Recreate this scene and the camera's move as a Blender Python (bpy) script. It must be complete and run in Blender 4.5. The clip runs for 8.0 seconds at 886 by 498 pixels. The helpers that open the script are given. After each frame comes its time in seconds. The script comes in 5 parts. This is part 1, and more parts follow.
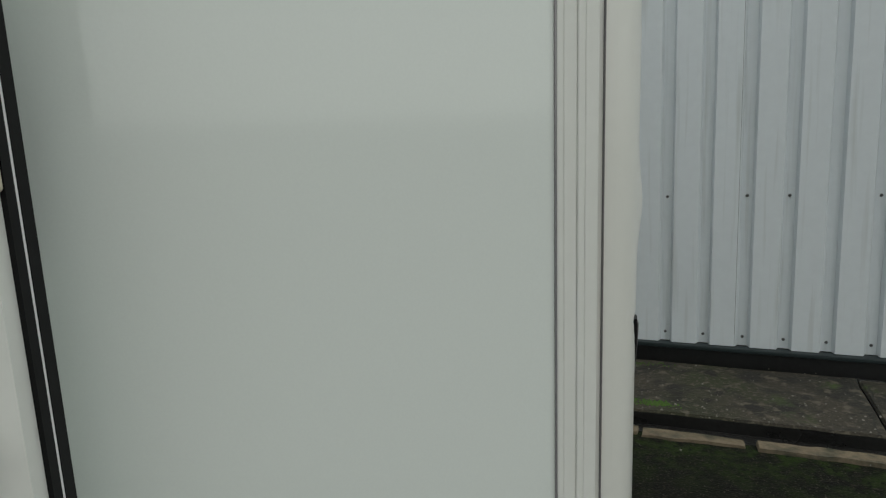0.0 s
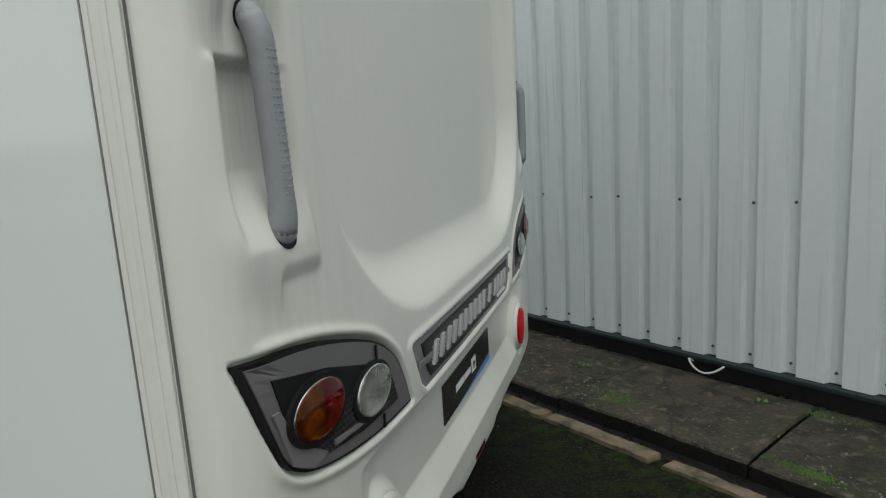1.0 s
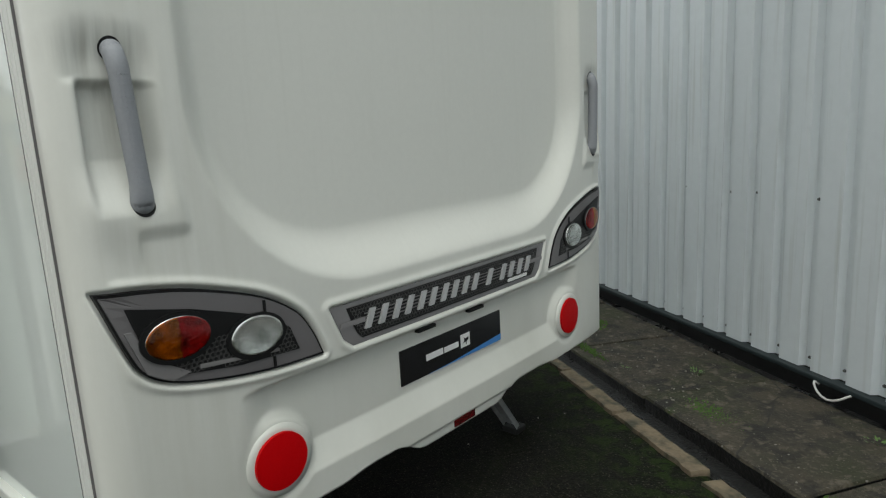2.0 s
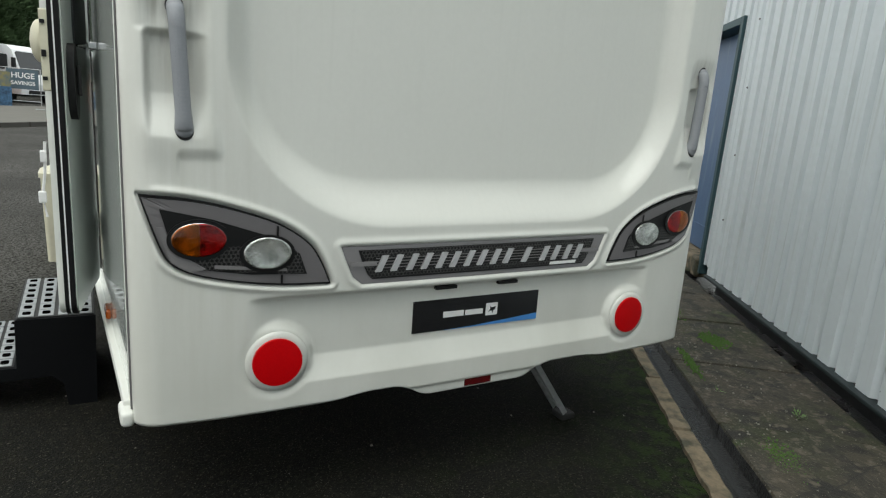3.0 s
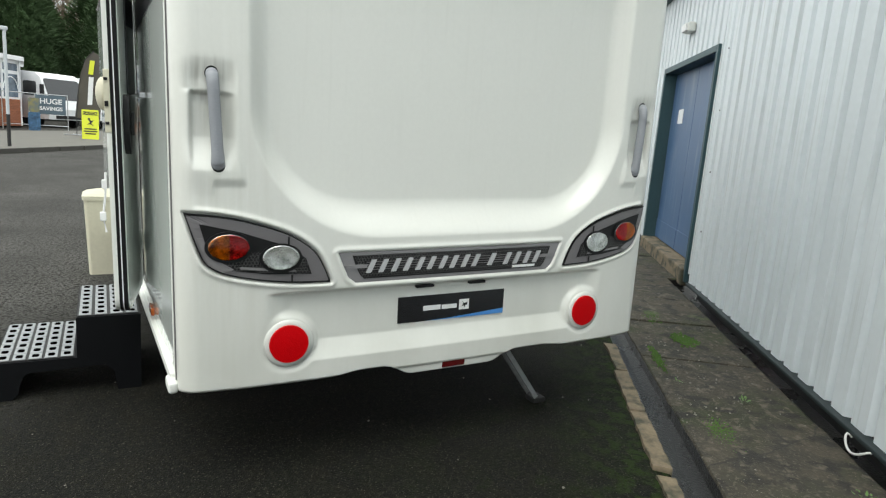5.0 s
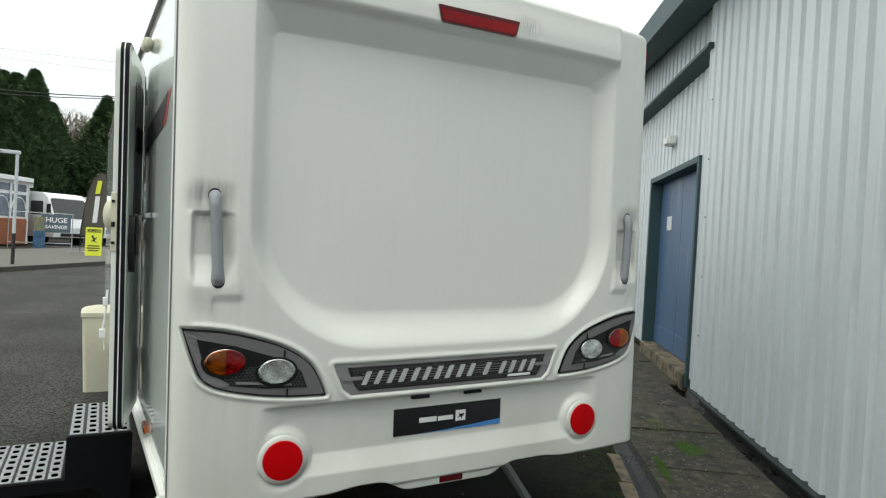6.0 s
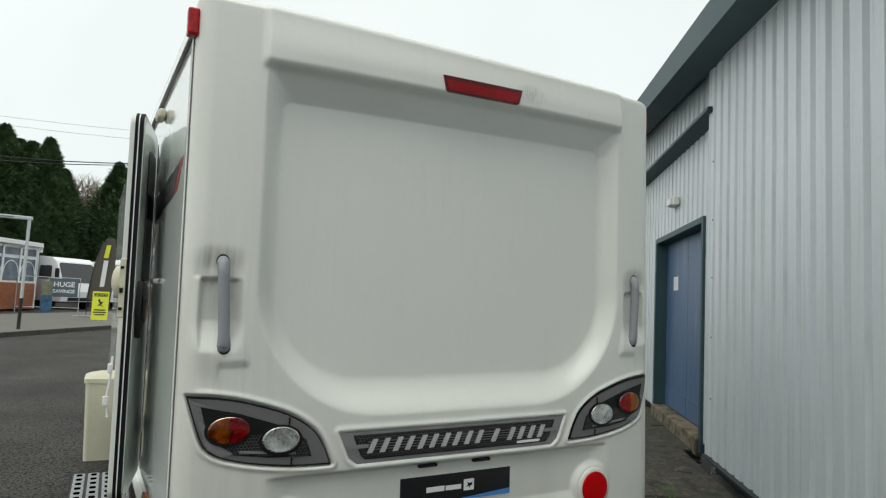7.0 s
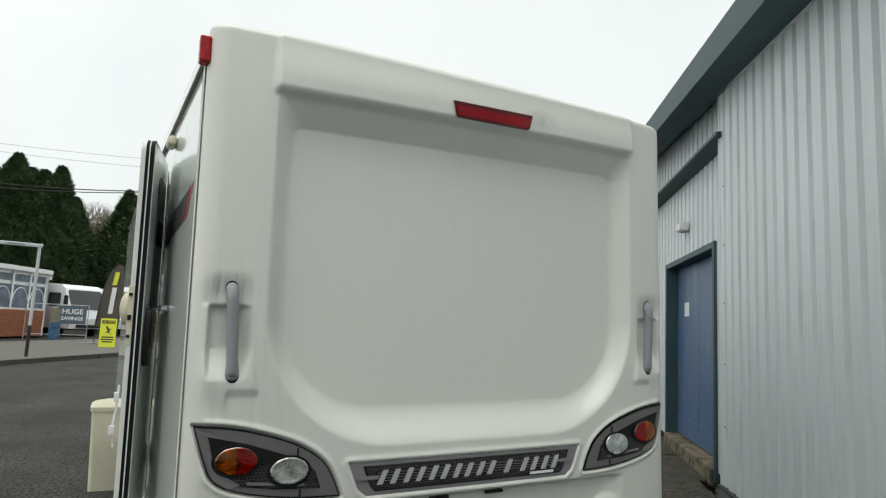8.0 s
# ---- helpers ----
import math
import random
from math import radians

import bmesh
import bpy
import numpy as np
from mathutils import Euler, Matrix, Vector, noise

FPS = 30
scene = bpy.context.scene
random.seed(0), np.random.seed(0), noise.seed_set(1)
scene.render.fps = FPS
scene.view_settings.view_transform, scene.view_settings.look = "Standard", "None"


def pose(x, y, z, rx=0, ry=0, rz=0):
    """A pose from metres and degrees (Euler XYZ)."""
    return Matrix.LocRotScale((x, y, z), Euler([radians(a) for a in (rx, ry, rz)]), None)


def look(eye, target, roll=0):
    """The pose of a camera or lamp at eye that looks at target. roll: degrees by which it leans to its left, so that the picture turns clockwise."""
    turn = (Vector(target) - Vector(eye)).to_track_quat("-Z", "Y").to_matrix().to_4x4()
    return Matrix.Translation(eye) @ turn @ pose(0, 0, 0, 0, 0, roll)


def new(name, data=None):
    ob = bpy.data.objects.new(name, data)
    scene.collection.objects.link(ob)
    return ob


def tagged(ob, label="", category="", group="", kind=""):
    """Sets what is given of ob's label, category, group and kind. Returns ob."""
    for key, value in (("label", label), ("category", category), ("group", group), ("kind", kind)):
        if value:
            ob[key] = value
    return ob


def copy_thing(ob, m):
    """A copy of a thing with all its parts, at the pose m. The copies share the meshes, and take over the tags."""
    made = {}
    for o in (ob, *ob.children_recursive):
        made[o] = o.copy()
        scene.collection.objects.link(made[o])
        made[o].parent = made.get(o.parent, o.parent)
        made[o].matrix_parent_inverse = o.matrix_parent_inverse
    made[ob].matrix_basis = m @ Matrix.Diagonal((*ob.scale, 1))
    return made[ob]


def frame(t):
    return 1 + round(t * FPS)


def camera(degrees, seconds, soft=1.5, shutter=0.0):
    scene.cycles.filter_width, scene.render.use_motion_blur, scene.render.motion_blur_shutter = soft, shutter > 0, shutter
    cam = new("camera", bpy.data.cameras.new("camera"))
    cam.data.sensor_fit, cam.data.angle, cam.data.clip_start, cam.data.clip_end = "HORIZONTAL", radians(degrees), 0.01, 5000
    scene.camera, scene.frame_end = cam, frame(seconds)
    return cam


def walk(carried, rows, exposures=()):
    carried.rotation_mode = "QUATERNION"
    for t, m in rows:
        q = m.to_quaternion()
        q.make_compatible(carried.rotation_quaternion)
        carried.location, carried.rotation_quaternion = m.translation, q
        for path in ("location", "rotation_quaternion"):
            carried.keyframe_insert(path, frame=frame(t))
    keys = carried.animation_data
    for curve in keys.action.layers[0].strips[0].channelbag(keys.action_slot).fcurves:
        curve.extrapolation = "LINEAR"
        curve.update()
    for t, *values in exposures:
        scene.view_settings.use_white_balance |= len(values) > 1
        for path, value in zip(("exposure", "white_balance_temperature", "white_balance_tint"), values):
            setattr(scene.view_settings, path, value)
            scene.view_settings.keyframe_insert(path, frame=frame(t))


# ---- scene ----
cam = camera(70.0, 8.0, 1.2)
PATH = [
    (0, (0.706, -1.833, 1.302), (-0.064, -0.014, 0.987), -2.3),
    (0.5, (1.108, -1.546, 1.28), (-0.084, 0.032, 0.981), -3.0),
    (1, (1.453, -1.174, 1.326), (-0.121, 0.019, 1.015), -3.1),
    (1.5, (1.707, -0.801, 1.336), (-0.031, 0.137, 1.018), -3.1),
    (2, (1.974, -0.529, 1.318), (0.063, -0.043, 0.989), -2.2),
    (2.2, (1.978, -0.396, 1.31), (0.023, -0.162, 0.957), -1.4),
    (3.3, (2.318, 0.095, 1.317), (0.369, -0.088, 0.906), 5.8),
    (3.5, (2.428, 0.102, 1.311), (0.481, -0.015, 0.87), 6.5),
    (4, (2.615, 0.153, 1.324), (0.682, -0.018, 0.84), 4.9),
    (4.2, (2.645, 0.187, 1.347), (0.718, -0.01, 0.85), 4.8),
    (5.3, (2.676, 0.242, 1.393), (0.707, 0.021, 1.124), 4.0),
    (5.5, (2.695, 0.252, 1.397), (0.717, 0.026, 1.201), 3.7),
    (6, (2.715, 0.258, 1.404), (0.729, 0.02, 1.38), 3.2),
    (6.5, (2.718, 0.253, 1.408), (0.735, 0.009, 1.496), 3.3),
    (7, (2.721, 0.256, 1.414), (0.746, -0.009, 1.582), 2.8),
    (7.5, (2.718, 0.254, 1.426), (0.749, -0.026, 1.632), 3.0),
    (8, (2.694, 0.237, 1.415), (0.73, -0.053, 1.664), 2.7),
]
walk(cam, [(t, look(eye, target, roll)) for t, eye, target, roll in PATH], [(0, -0.26, 6500, 3), (1.0, 0.0, 6500, 3), (2.0, 0.09, 6500, 3), (3.4, 0.60, 6460, 3), (4.2, 0.88, 6430, 4), (5.5, 0.74, 6500, 3), (6.2, 0.38, 6480, 2), (7.0, 0.18, 6520, 2), (8.0, 0.18, 6580, 3)])

# ---- world and light: flat overcast sky ----
world = bpy.data.worlds.new("overcast")
scene.world = world
world.use_nodes = True
wn, wl = world.node_tree.nodes, world.node_tree.links
sky = wn.new("ShaderNodeTexSky")
sky.sky_type, sky.sun_disc = "NISHITA", False
sky.sun_elevation, sky.sun_rotation = radians(48), radians(150)
sky.dust_density, sky.air_density = 4.0, 1.0
veil = wn.new("ShaderNodeMix")
veil.data_type = "RGBA"
veil.inputs[0].default_value = 0.86
cloud = wn.new("ShaderNodeTexNoise")
cloud.inputs["Scale"].default_value = 1.6
cloud.inputs["Detail"].default_value = 4
cramp = wn.new("ShaderNodeValToRGB")
cramp.color_ramp.elements[0].position, cramp.color_ramp.elements[1].position = 0.3, 0.75
cramp.color_ramp.elements[0].color = (8.75, 8.9, 9.15, 1)
cramp.color_ramp.elements[1].color = (10.3, 10.3, 10.3, 1)
wl.new(cloud.outputs["Fac"], cramp.inputs["Fac"])
wl.new(sky.outputs["Color"], veil.inputs[6])
wl.new(cramp.outputs["Color"], veil.inputs[7])
wl.new(veil.outputs[2], wn["Background"].inputs["Color"])
wn["Background"].inputs["Strength"].default_value = 0.1
sun_data = bpy.data.lights.new("sun", "SUN")
sun_data.energy, sun_data.angle, sun_data.color = 1.3, radians(50), (1.0, 0.97, 0.93)
sun = new("sun", sun_data)
sun.matrix_world = look((4.5, -1.0, 12), (0, 0, 0))


# ---- materials ----
def mat(name, color, rough=0.5, metal=0.0, vary=0.12, fine=40.0, coarse=2.5, bump=0.1, tint=None, coat=0.0, spec=0.5, each=0.0, depth=0.004):
    m = bpy.data.materials.new(name)
    m.use_nodes = True
    nt = m.node_tree
    p = nt.nodes["Principled BSDF"]
    tc = nt.nodes.new("ShaderNodeTexCoord")
    big = nt.nodes.new("ShaderNodeTexNoise")
    big.inputs["Scale"].default_value, big.inputs["Detail"].default_value = coarse, 5
    small = nt.nodes.new("ShaderNodeTexNoise")
    small.inputs["Scale"].default_value, small.inputs["Detail"].default_value = fine, 6
    for n in (big, small):
        nt.links.new(tc.outputs["Object"], n.inputs["Vector"])
    mixf = nt.nodes.new("ShaderNodeMix")
    mixf.inputs[0].default_value = 0.45
    nt.links.new(big.outputs["Fac"], mixf.inputs[2])
    nt.links.new(small.outputs["Fac"], mixf.inputs[3])
    ramp = nt.nodes.new("ShaderNodeValToRGB")
    lo = tint or [c * (1 - vary) for c in color]
    hi = [min(1, c * (1 + vary)) for c in color]
    ramp.color_ramp.elements[0].position, ramp.color_ramp.elements[1].position = 0.32, 0.68
    ramp.color_ramp.elements[0].color, ramp.color_ramp.elements[1].color = (*lo, 1), (*hi, 1)
    nt.links.new(mixf.outputs[0], ramp.inputs["Fac"])
    out = ramp.outputs["Color"]
    if each:
        info = nt.nodes.new("ShaderNodeObjectInfo")
        hsv = nt.nodes.new("ShaderNodeHueSaturation")
        mr = nt.nodes.new("ShaderNodeMapRange")
        mr.inputs[3].default_value, mr.inputs[4].default_value = 1 - each, 1 + each
        nt.links.new(info.outputs["Random"], mr.inputs[0])
        nt.links.new(mr.outputs[0], hsv.inputs["Value"])
        nt.links.new(out, hsv.inputs["Color"])
        out = hsv.outputs["Color"]
    nt.links.new(out, p.inputs["Base Color"])
    p.inputs["Metallic"].default_value = metal
    p.inputs["Coat Weight"].default_value = coat
    p.inputs["Specular IOR Level"].default_value = spec
    rr = nt.nodes.new("ShaderNodeMapRange")
    rr.inputs[3].default_value, rr.inputs[4].default_value = max(0.02, rough * 0.85), min(1, rough * 1.15)
    nt.links.new(big.outputs["Fac"], rr.inputs[0])
    nt.links.new(rr.outputs[0], p.inputs["Roughness"])
    if bump:
        b = nt.nodes.new("ShaderNodeBump")
        b.inputs["Strength"].default_value, b.inputs["Distance"].default_value = bump, depth
        nt.links.new(small.outputs["Fac"], b.inputs["Height"])
        nt.links.new(b.outputs["Normal"], p.inputs["Normal"])
    return m


def layer(m, color, scale, lo, hi, along=None, detail=6, stretch=(1, 1, 1)):
    """Lay a noise-shaped stain or tone of another colour over a material; along: (axis, from, to) keeps it to a strip
    of the place.
    """
    nt = m.node_tree
    p = nt.nodes["Principled BSDF"]
    src = p.inputs["Base Color"].links[0].from_socket
    tc = nt.nodes.new("ShaderNodeTexCoord")
    mp = nt.nodes.new("ShaderNodeMapping")
    mp.inputs["Scale"].default_value = stretch
    nt.links.new(tc.outputs["Object"], mp.inputs["Vector"])
    n = nt.nodes.new("ShaderNodeTexNoise")
    n.inputs["Scale"].default_value, n.inputs["Detail"].default_value = scale, detail
    nt.links.new(mp.outputs[0], n.inputs["Vector"])
    r = nt.nodes.new("ShaderNodeMapRange")
    r.inputs[1].default_value, r.inputs[2].default_value = lo, hi
    nt.links.new(n.outputs["Fac"], r.inputs[0])
    fac = r.outputs[0]
    if along:
        axis, a, b = along
        sep = nt.nodes.new("ShaderNodeSeparateXYZ")
        nt.links.new(tc.outputs["Object"], sep.inputs[0])
        r2 = nt.nodes.new("ShaderNodeMapRange")
        r2.inputs[1].default_value, r2.inputs[2].default_value = a, b
        nt.links.new(sep.outputs[axis], r2.inputs[0])
        mul = nt.nodes.new("ShaderNodeMath")
        mul.operation = "MULTIPLY"
        nt.links.new(fac, mul.inputs[0])
        nt.links.new(r2.outputs[0], mul.inputs[1])
        fac = mul.outputs[0]
    mx = nt.nodes.new("ShaderNodeMix")
    mx.data_type = "RGBA"
    nt.links.new(fac, mx.inputs[0])
    nt.links.new(src, mx.inputs[6])
    mx.inputs[7].default_value = (*color, 1)
    nt.links.new(mx.outputs[2], p.inputs["Base Color"])
    return m


def spot(m, centre, radii, color, strength, scale=18.0):
    """A smudge of dirt or painted shade round a place on the surface."""
    nt = m.node_tree
    p = nt.nodes["Principled BSDF"]
    src = p.inputs["Base Color"].links[0].from_socket
    tc = nt.nodes.new("ShaderNodeTexCoord")
    mp = nt.nodes.new("ShaderNodeMapping")
    mp.inputs["Location"].default_value = [-c / r for c, r in zip(centre, radii)]
    mp.inputs["Scale"].default_value = [1 / r for r in radii]
    nt.links.new(tc.outputs["Object"], mp.inputs["Vector"])
    ln = nt.nodes.new("ShaderNodeVectorMath")
    ln.operation = "LENGTH"
    nt.links.new(mp.outputs[0], ln.inputs[0])
    fall = nt.nodes.new("ShaderNodeMapRange")
    fall.inputs[1].default_value, fall.inputs[2].default_value, fall.inputs[3].default_value, fall.inputs[4].default_value = 0.2, 1.0, strength, 0
    nt.links.new(ln.outputs["Value"], fall.inputs[0])
    st = nt.nodes.new("ShaderNodeMapping")
    st.inputs["Scale"].default_value = (1, 5, 0.35)
    nt.links.new(tc.outputs["Object"], st.inputs["Vector"])
    n = nt.nodes.new("ShaderNodeTexNoise")
    n.inputs["Scale"].default_value, n.inputs["Detail"].default_value = scale, 5
    nt.links.new(st.outputs[0], n.inputs["Vector"])
    r = nt.nodes.new("ShaderNodeMapRange")
    r.inputs[1].default_value, r.inputs[2].default_value = 0.35, 0.65
    nt.links.new(n.outputs["Fac"], r.inputs[0])
    mul = nt.nodes.new("ShaderNodeMath")
    mul.operation = "MULTIPLY"
    nt.links.new(fall.outputs[0], mul.inputs[0])
    nt.links.new(r.outputs[0], mul.inputs[1])
    mx = nt.nodes.new("ShaderNodeMix")
    mx.data_type = "RGBA"
    nt.links.new(mul.outputs[0], mx.inputs[0])
    nt.links.new(src, mx.inputs[6])
    mx.inputs[7].default_value = (*color, 1)
    nt.links.new(mx.outputs[2], p.inputs["Base Color"])


GELCOAT = layer(mat("white_gelcoat", (0.74, 0.745, 0.70), 0.3, vary=0.02, fine=60, coarse=1.2, bump=0.02, coat=0.25), (0.71, 0.715, 0.668), 5, 0.55, 0.95, stretch=(2, 10, 0.4))
# Streaky dirt in the handle bays; it also paints in shade under the hoods.
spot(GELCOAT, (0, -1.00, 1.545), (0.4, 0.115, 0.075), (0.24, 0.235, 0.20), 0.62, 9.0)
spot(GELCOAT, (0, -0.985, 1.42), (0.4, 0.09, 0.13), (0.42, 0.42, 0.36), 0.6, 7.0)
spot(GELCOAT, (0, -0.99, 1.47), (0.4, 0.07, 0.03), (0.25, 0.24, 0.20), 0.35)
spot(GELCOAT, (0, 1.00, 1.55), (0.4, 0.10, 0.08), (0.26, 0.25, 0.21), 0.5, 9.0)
spot(GELCOAT, (0, 0.30, 2.36), (0.4, 0.10, 0.06), (0.05, 0.05, 0.04), 0.5, 60.0)
# Lower panel toned greyer: streaky grime plus the weaker light painted in.
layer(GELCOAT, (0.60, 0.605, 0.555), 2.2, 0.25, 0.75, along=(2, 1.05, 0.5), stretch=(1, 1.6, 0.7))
spot(GELCOAT, (0, -0.95, 1.0), (0.4, 0.3, 0.9), (0.55, 0.55, 0.48), 0.35, 6.0)
SKIN = mat("white_aluminium_skin", (0.74, 0.785, 0.75), 0.10, vary=0.02, fine=300, coarse=1.0, bump=0.015, coat=0.5, depth=0.001)
SKIN.node_tree.nodes["Principled BSDF"].inputs["Coat Roughness"].default_value = 0.03
TRIM = mat("white_trim", (0.72, 0.73, 0.69), 0.35, vary=0.03)
RUBBER = mat("black_rubber", (0.005, 0.005, 0.0055), 0.6, vary=0.2, spec=0.2)
BEZEL = mat("grey_bezel", (0.145, 0.138, 0.142), 0.32, vary=0.05, fine=200, bump=0.02)
BEZEL_LIGHT = mat("light_grey_bezel", (0.27, 0.26, 0.265), 0.25, metal=0.3, vary=0.05, fine=200, bump=0.02)
HEXGREY = mat("dark_grey_mesh", (0.085, 0.082, 0.082), 0.35, vary=0.08, bump=0.0)
BLACK = mat("black_plastic", (0.008, 0.008, 0.0085), 0.45, vary=0.15, spec=0.3)
CHROME = mat("satin_chrome", (0.55, 0.55, 0.56), 0.22, metal=0.9, vary=0.05)
LETTER = mat("silver_emblem", (0.56, 0.56, 0.57), 0.25, metal=0.35, vary=0.08)
HANDLE = mat("grey_plastic", (0.28, 0.292, 0.315), 0.5, vary=0.06, fine=160, bump=0.15)
RED = mat("red_lens", (0.52, 0.001, 0.004), 0.35, vary=0.10, fine=220, bump=0.4, coat=0.0, spec=0.08)
BLACK_RED = mat("shaded_red_lens", (0.09, 0.003, 0.005), 0.2, vary=0.3, fine=90, bump=0.2, coat=0.4)
AMBER = mat("amber_lens", (0.42, 0.085, 0.005), 0.08, vary=0.3, fine=90, bump=0.3, coat=1.0)


def lens(name, color, rough=0.06):
    m = bpy.data.materials.new(name)
    m.use_nodes = True
    p = m.node_tree.nodes["Principled BSDF"]
    p.inputs["Base Color"].default_value = (*color, 1)
    p.inputs["Roughness"].default_value, p.inputs["IOR"].default_value = rough, 1.12
    p.inputs["Transmission Weight"].default_value = 1.0
    p.inputs["Coat Weight"].default_value, p.inputs["Coat Roughness"].default_value = 0.8, 0.03
    return m


LENS_RED = lens("red_glass", (0.92, 0.006, 0.008))
LENS_AMBER = lens("amber_glass", (0.98, 0.20, 0.002))
LENS_CLEAR = lens("clear_glass", (0.93, 0.95, 0.92))
DISH = mat("bright_reflector", (0.80, 0.81, 0.78), 0.22, metal=0.85, vary=0.5, fine=45, coarse=22, bump=0.2)
DISH_DARK = mat("smoked_reflector", (0.40, 0.40, 0.39), 0.2, metal=0.85, vary=0.9, fine=40, coarse=25, bump=0.2)
MARKER = mat("moulded_red_lens", (0.36, 0.004, 0.008), 0.12, vary=0.6, fine=60, coarse=25, bump=0.4, coat=0.15, spec=0.25)
CLEAR = mat("clear_ribbed_lens", (0.66, 0.69, 0.65), 0.08, metal=0.6, vary=0.25, fine=50, bump=0.5, coat=1.0)
PLATE = mat("black_plate", (0.012, 0.012, 0.014), 0.25, vary=0.1, bump=0.0)
WHITE = mat("white_print", (0.8, 0.8, 0.8), 0.4, vary=0.02, bump=0.0)
BLUE = mat("blue_print", (0.07, 0.25, 0.62), 0.3, vary=0.05, bump=0.0)
GALV = mat("galvanised_steel", (0.40, 0.41, 0.42), 0.4, metal=0.45, vary=0.2)
DARKSTEEL = mat("dark_steel", (0.03, 0.03, 0.03), 0.6, metal=0.3, vary=0.2)
CLAD = layer(mat("pale_grey_cladding", (0.635, 0.68, 0.705), 0.42, vary=0.035, fine=25, coarse=0.9, bump=0.04, each=0.025), (0.40, 0.42, 0.40), 3, 0.55, 0.95, stretch=(9, 1, 0.35))
FLASH = mat("grey_green_flashing", (0.040, 0.078, 0.088), 0.5, spec=0.3, vary=0.12)
SCREW = mat("screw_cap", (0.10, 0.10, 0.10), 0.5, metal=0.4, vary=0.3)
BLUEDOOR = layer(mat("blue_painted_steel", (0.065, 0.125, 0.24), 0.45, vary=0.1, fine=30), (0.16, 0.22, 0.30), 4, 0.55, 0.8, stretch=(3, 3, 0.4))
ASPHALT = mat("asphalt", (0.088, 0.086, 0.081), 0.9, vary=0.6, fine=110, coarse=0.9, bump=1.0, depth=0.008, spec=0.15)
# Older mossy yard strip; its black also carries the shade by the building.
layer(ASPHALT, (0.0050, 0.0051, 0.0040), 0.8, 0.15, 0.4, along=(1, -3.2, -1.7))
layer(ASPHALT, (0.0035, 0.0033, 0.0025), 34, 0.54, 0.64, detail=5)
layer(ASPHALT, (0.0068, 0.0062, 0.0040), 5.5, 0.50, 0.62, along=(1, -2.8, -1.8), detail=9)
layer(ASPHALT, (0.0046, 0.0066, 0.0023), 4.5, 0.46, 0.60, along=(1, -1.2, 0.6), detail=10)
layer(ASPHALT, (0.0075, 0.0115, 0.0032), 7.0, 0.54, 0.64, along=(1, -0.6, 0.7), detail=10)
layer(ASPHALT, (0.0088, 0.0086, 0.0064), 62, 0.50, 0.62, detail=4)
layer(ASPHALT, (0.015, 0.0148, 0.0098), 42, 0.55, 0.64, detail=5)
layer(ASPHALT, (0.060, 0.055, 0.042), 115, 0.62, 0.68, detail=2)
layer(ASPHALT, (0.085, 0.08, 0.066), 80, 0.695, 0.72, detail=2)
layer(ASPHALT, (0.017, 0.031, 0.006), 11.0, 0.45, 0.58, along=(1, 0.50, 0.95), detail=10)
layer(ASPHALT, (0.005, 0.007, 0.003), 40.0, 0.55, 0.64, along=(1, 0.2, 0.7), detail=4)
CONCRETE = mat("old_concrete", (0.044, 0.037, 0.025), 0.85, vary=0.4, fine=70, coarse=2.2, bump=0.9, each=0.12, depth=0.008)
layer(CONCRETE, (0.020, 0.019, 0.014), 2.4, 0.45, 0.68)
layer(CONCRETE, (0.026, 0.030, 0.011), 1.9, 0.48, 0.64)
layer(CONCRETE, (0.045, 0.075, 0.016), 3.1, 0.62, 0.70)
layer(CONCRETE, (0.076, 0.067, 0.049), 45, 0.56, 0.66, detail=3)
layer(CONCRETE, (0.014, 0.013, 0.010), 7, 0.50, 0.62)
layer(CONCRETE, (0.100, 0.086, 0.062), 16, 0.57, 0.68, detail=8)
layer(CONCRETE, (0.16, 0.142, 0.112), 110, 0.68, 0.72, detail=2)


def crack(m, scale, width, color):
    """Thin wandering cracks."""
    nt = m.node_tree
    p = nt.nodes["Principled BSDF"]
    src = p.inputs["Base Color"].links[0].from_socket
    tc = nt.nodes.new("ShaderNodeTexCoord")
    n = nt.nodes.new("ShaderNodeTexNoise")
    n.inputs["Scale"].default_value, n.inputs["Detail"].default_value = 3, 6
    add = nt.nodes.new("ShaderNodeMix")
    add.data_type = "RGBA"
    add.inputs[0].default_value = 0.12
    nt.links.new(tc.outputs["Object"], n.inputs["Vector"])
    nt.links.new(tc.outputs["Object"], add.inputs[6])
    nt.links.new(n.outputs["Color"], add.inputs[7])
    v = nt.nodes.new("ShaderNodeTexVoronoi")
    v.feature = "DISTANCE_TO_EDGE"
    v.inputs["Scale"].default_value = scale
    nt.links.new(add.outputs[2], v.inputs["Vector"])
    r = nt.nodes.new("ShaderNodeMapRange")
    r.inputs[1].default_value, r.inputs[2].default_value, r.inputs[3].default_value, r.inputs[4].default_value = 0, width, 1, 0
    nt.links.new(v.outputs["Distance"], r.inputs[0])
    mx = nt.nodes.new("ShaderNodeMix")
    mx.data_type = "RGBA"
    nt.links.new(r.outputs[0], mx.inputs[0])
    nt.links.new(src, mx.inputs[6])
    mx.inputs[7].default_value = (*color, 1)
    nt.links.new(mx.outputs[2], p.inputs["Base Color"])


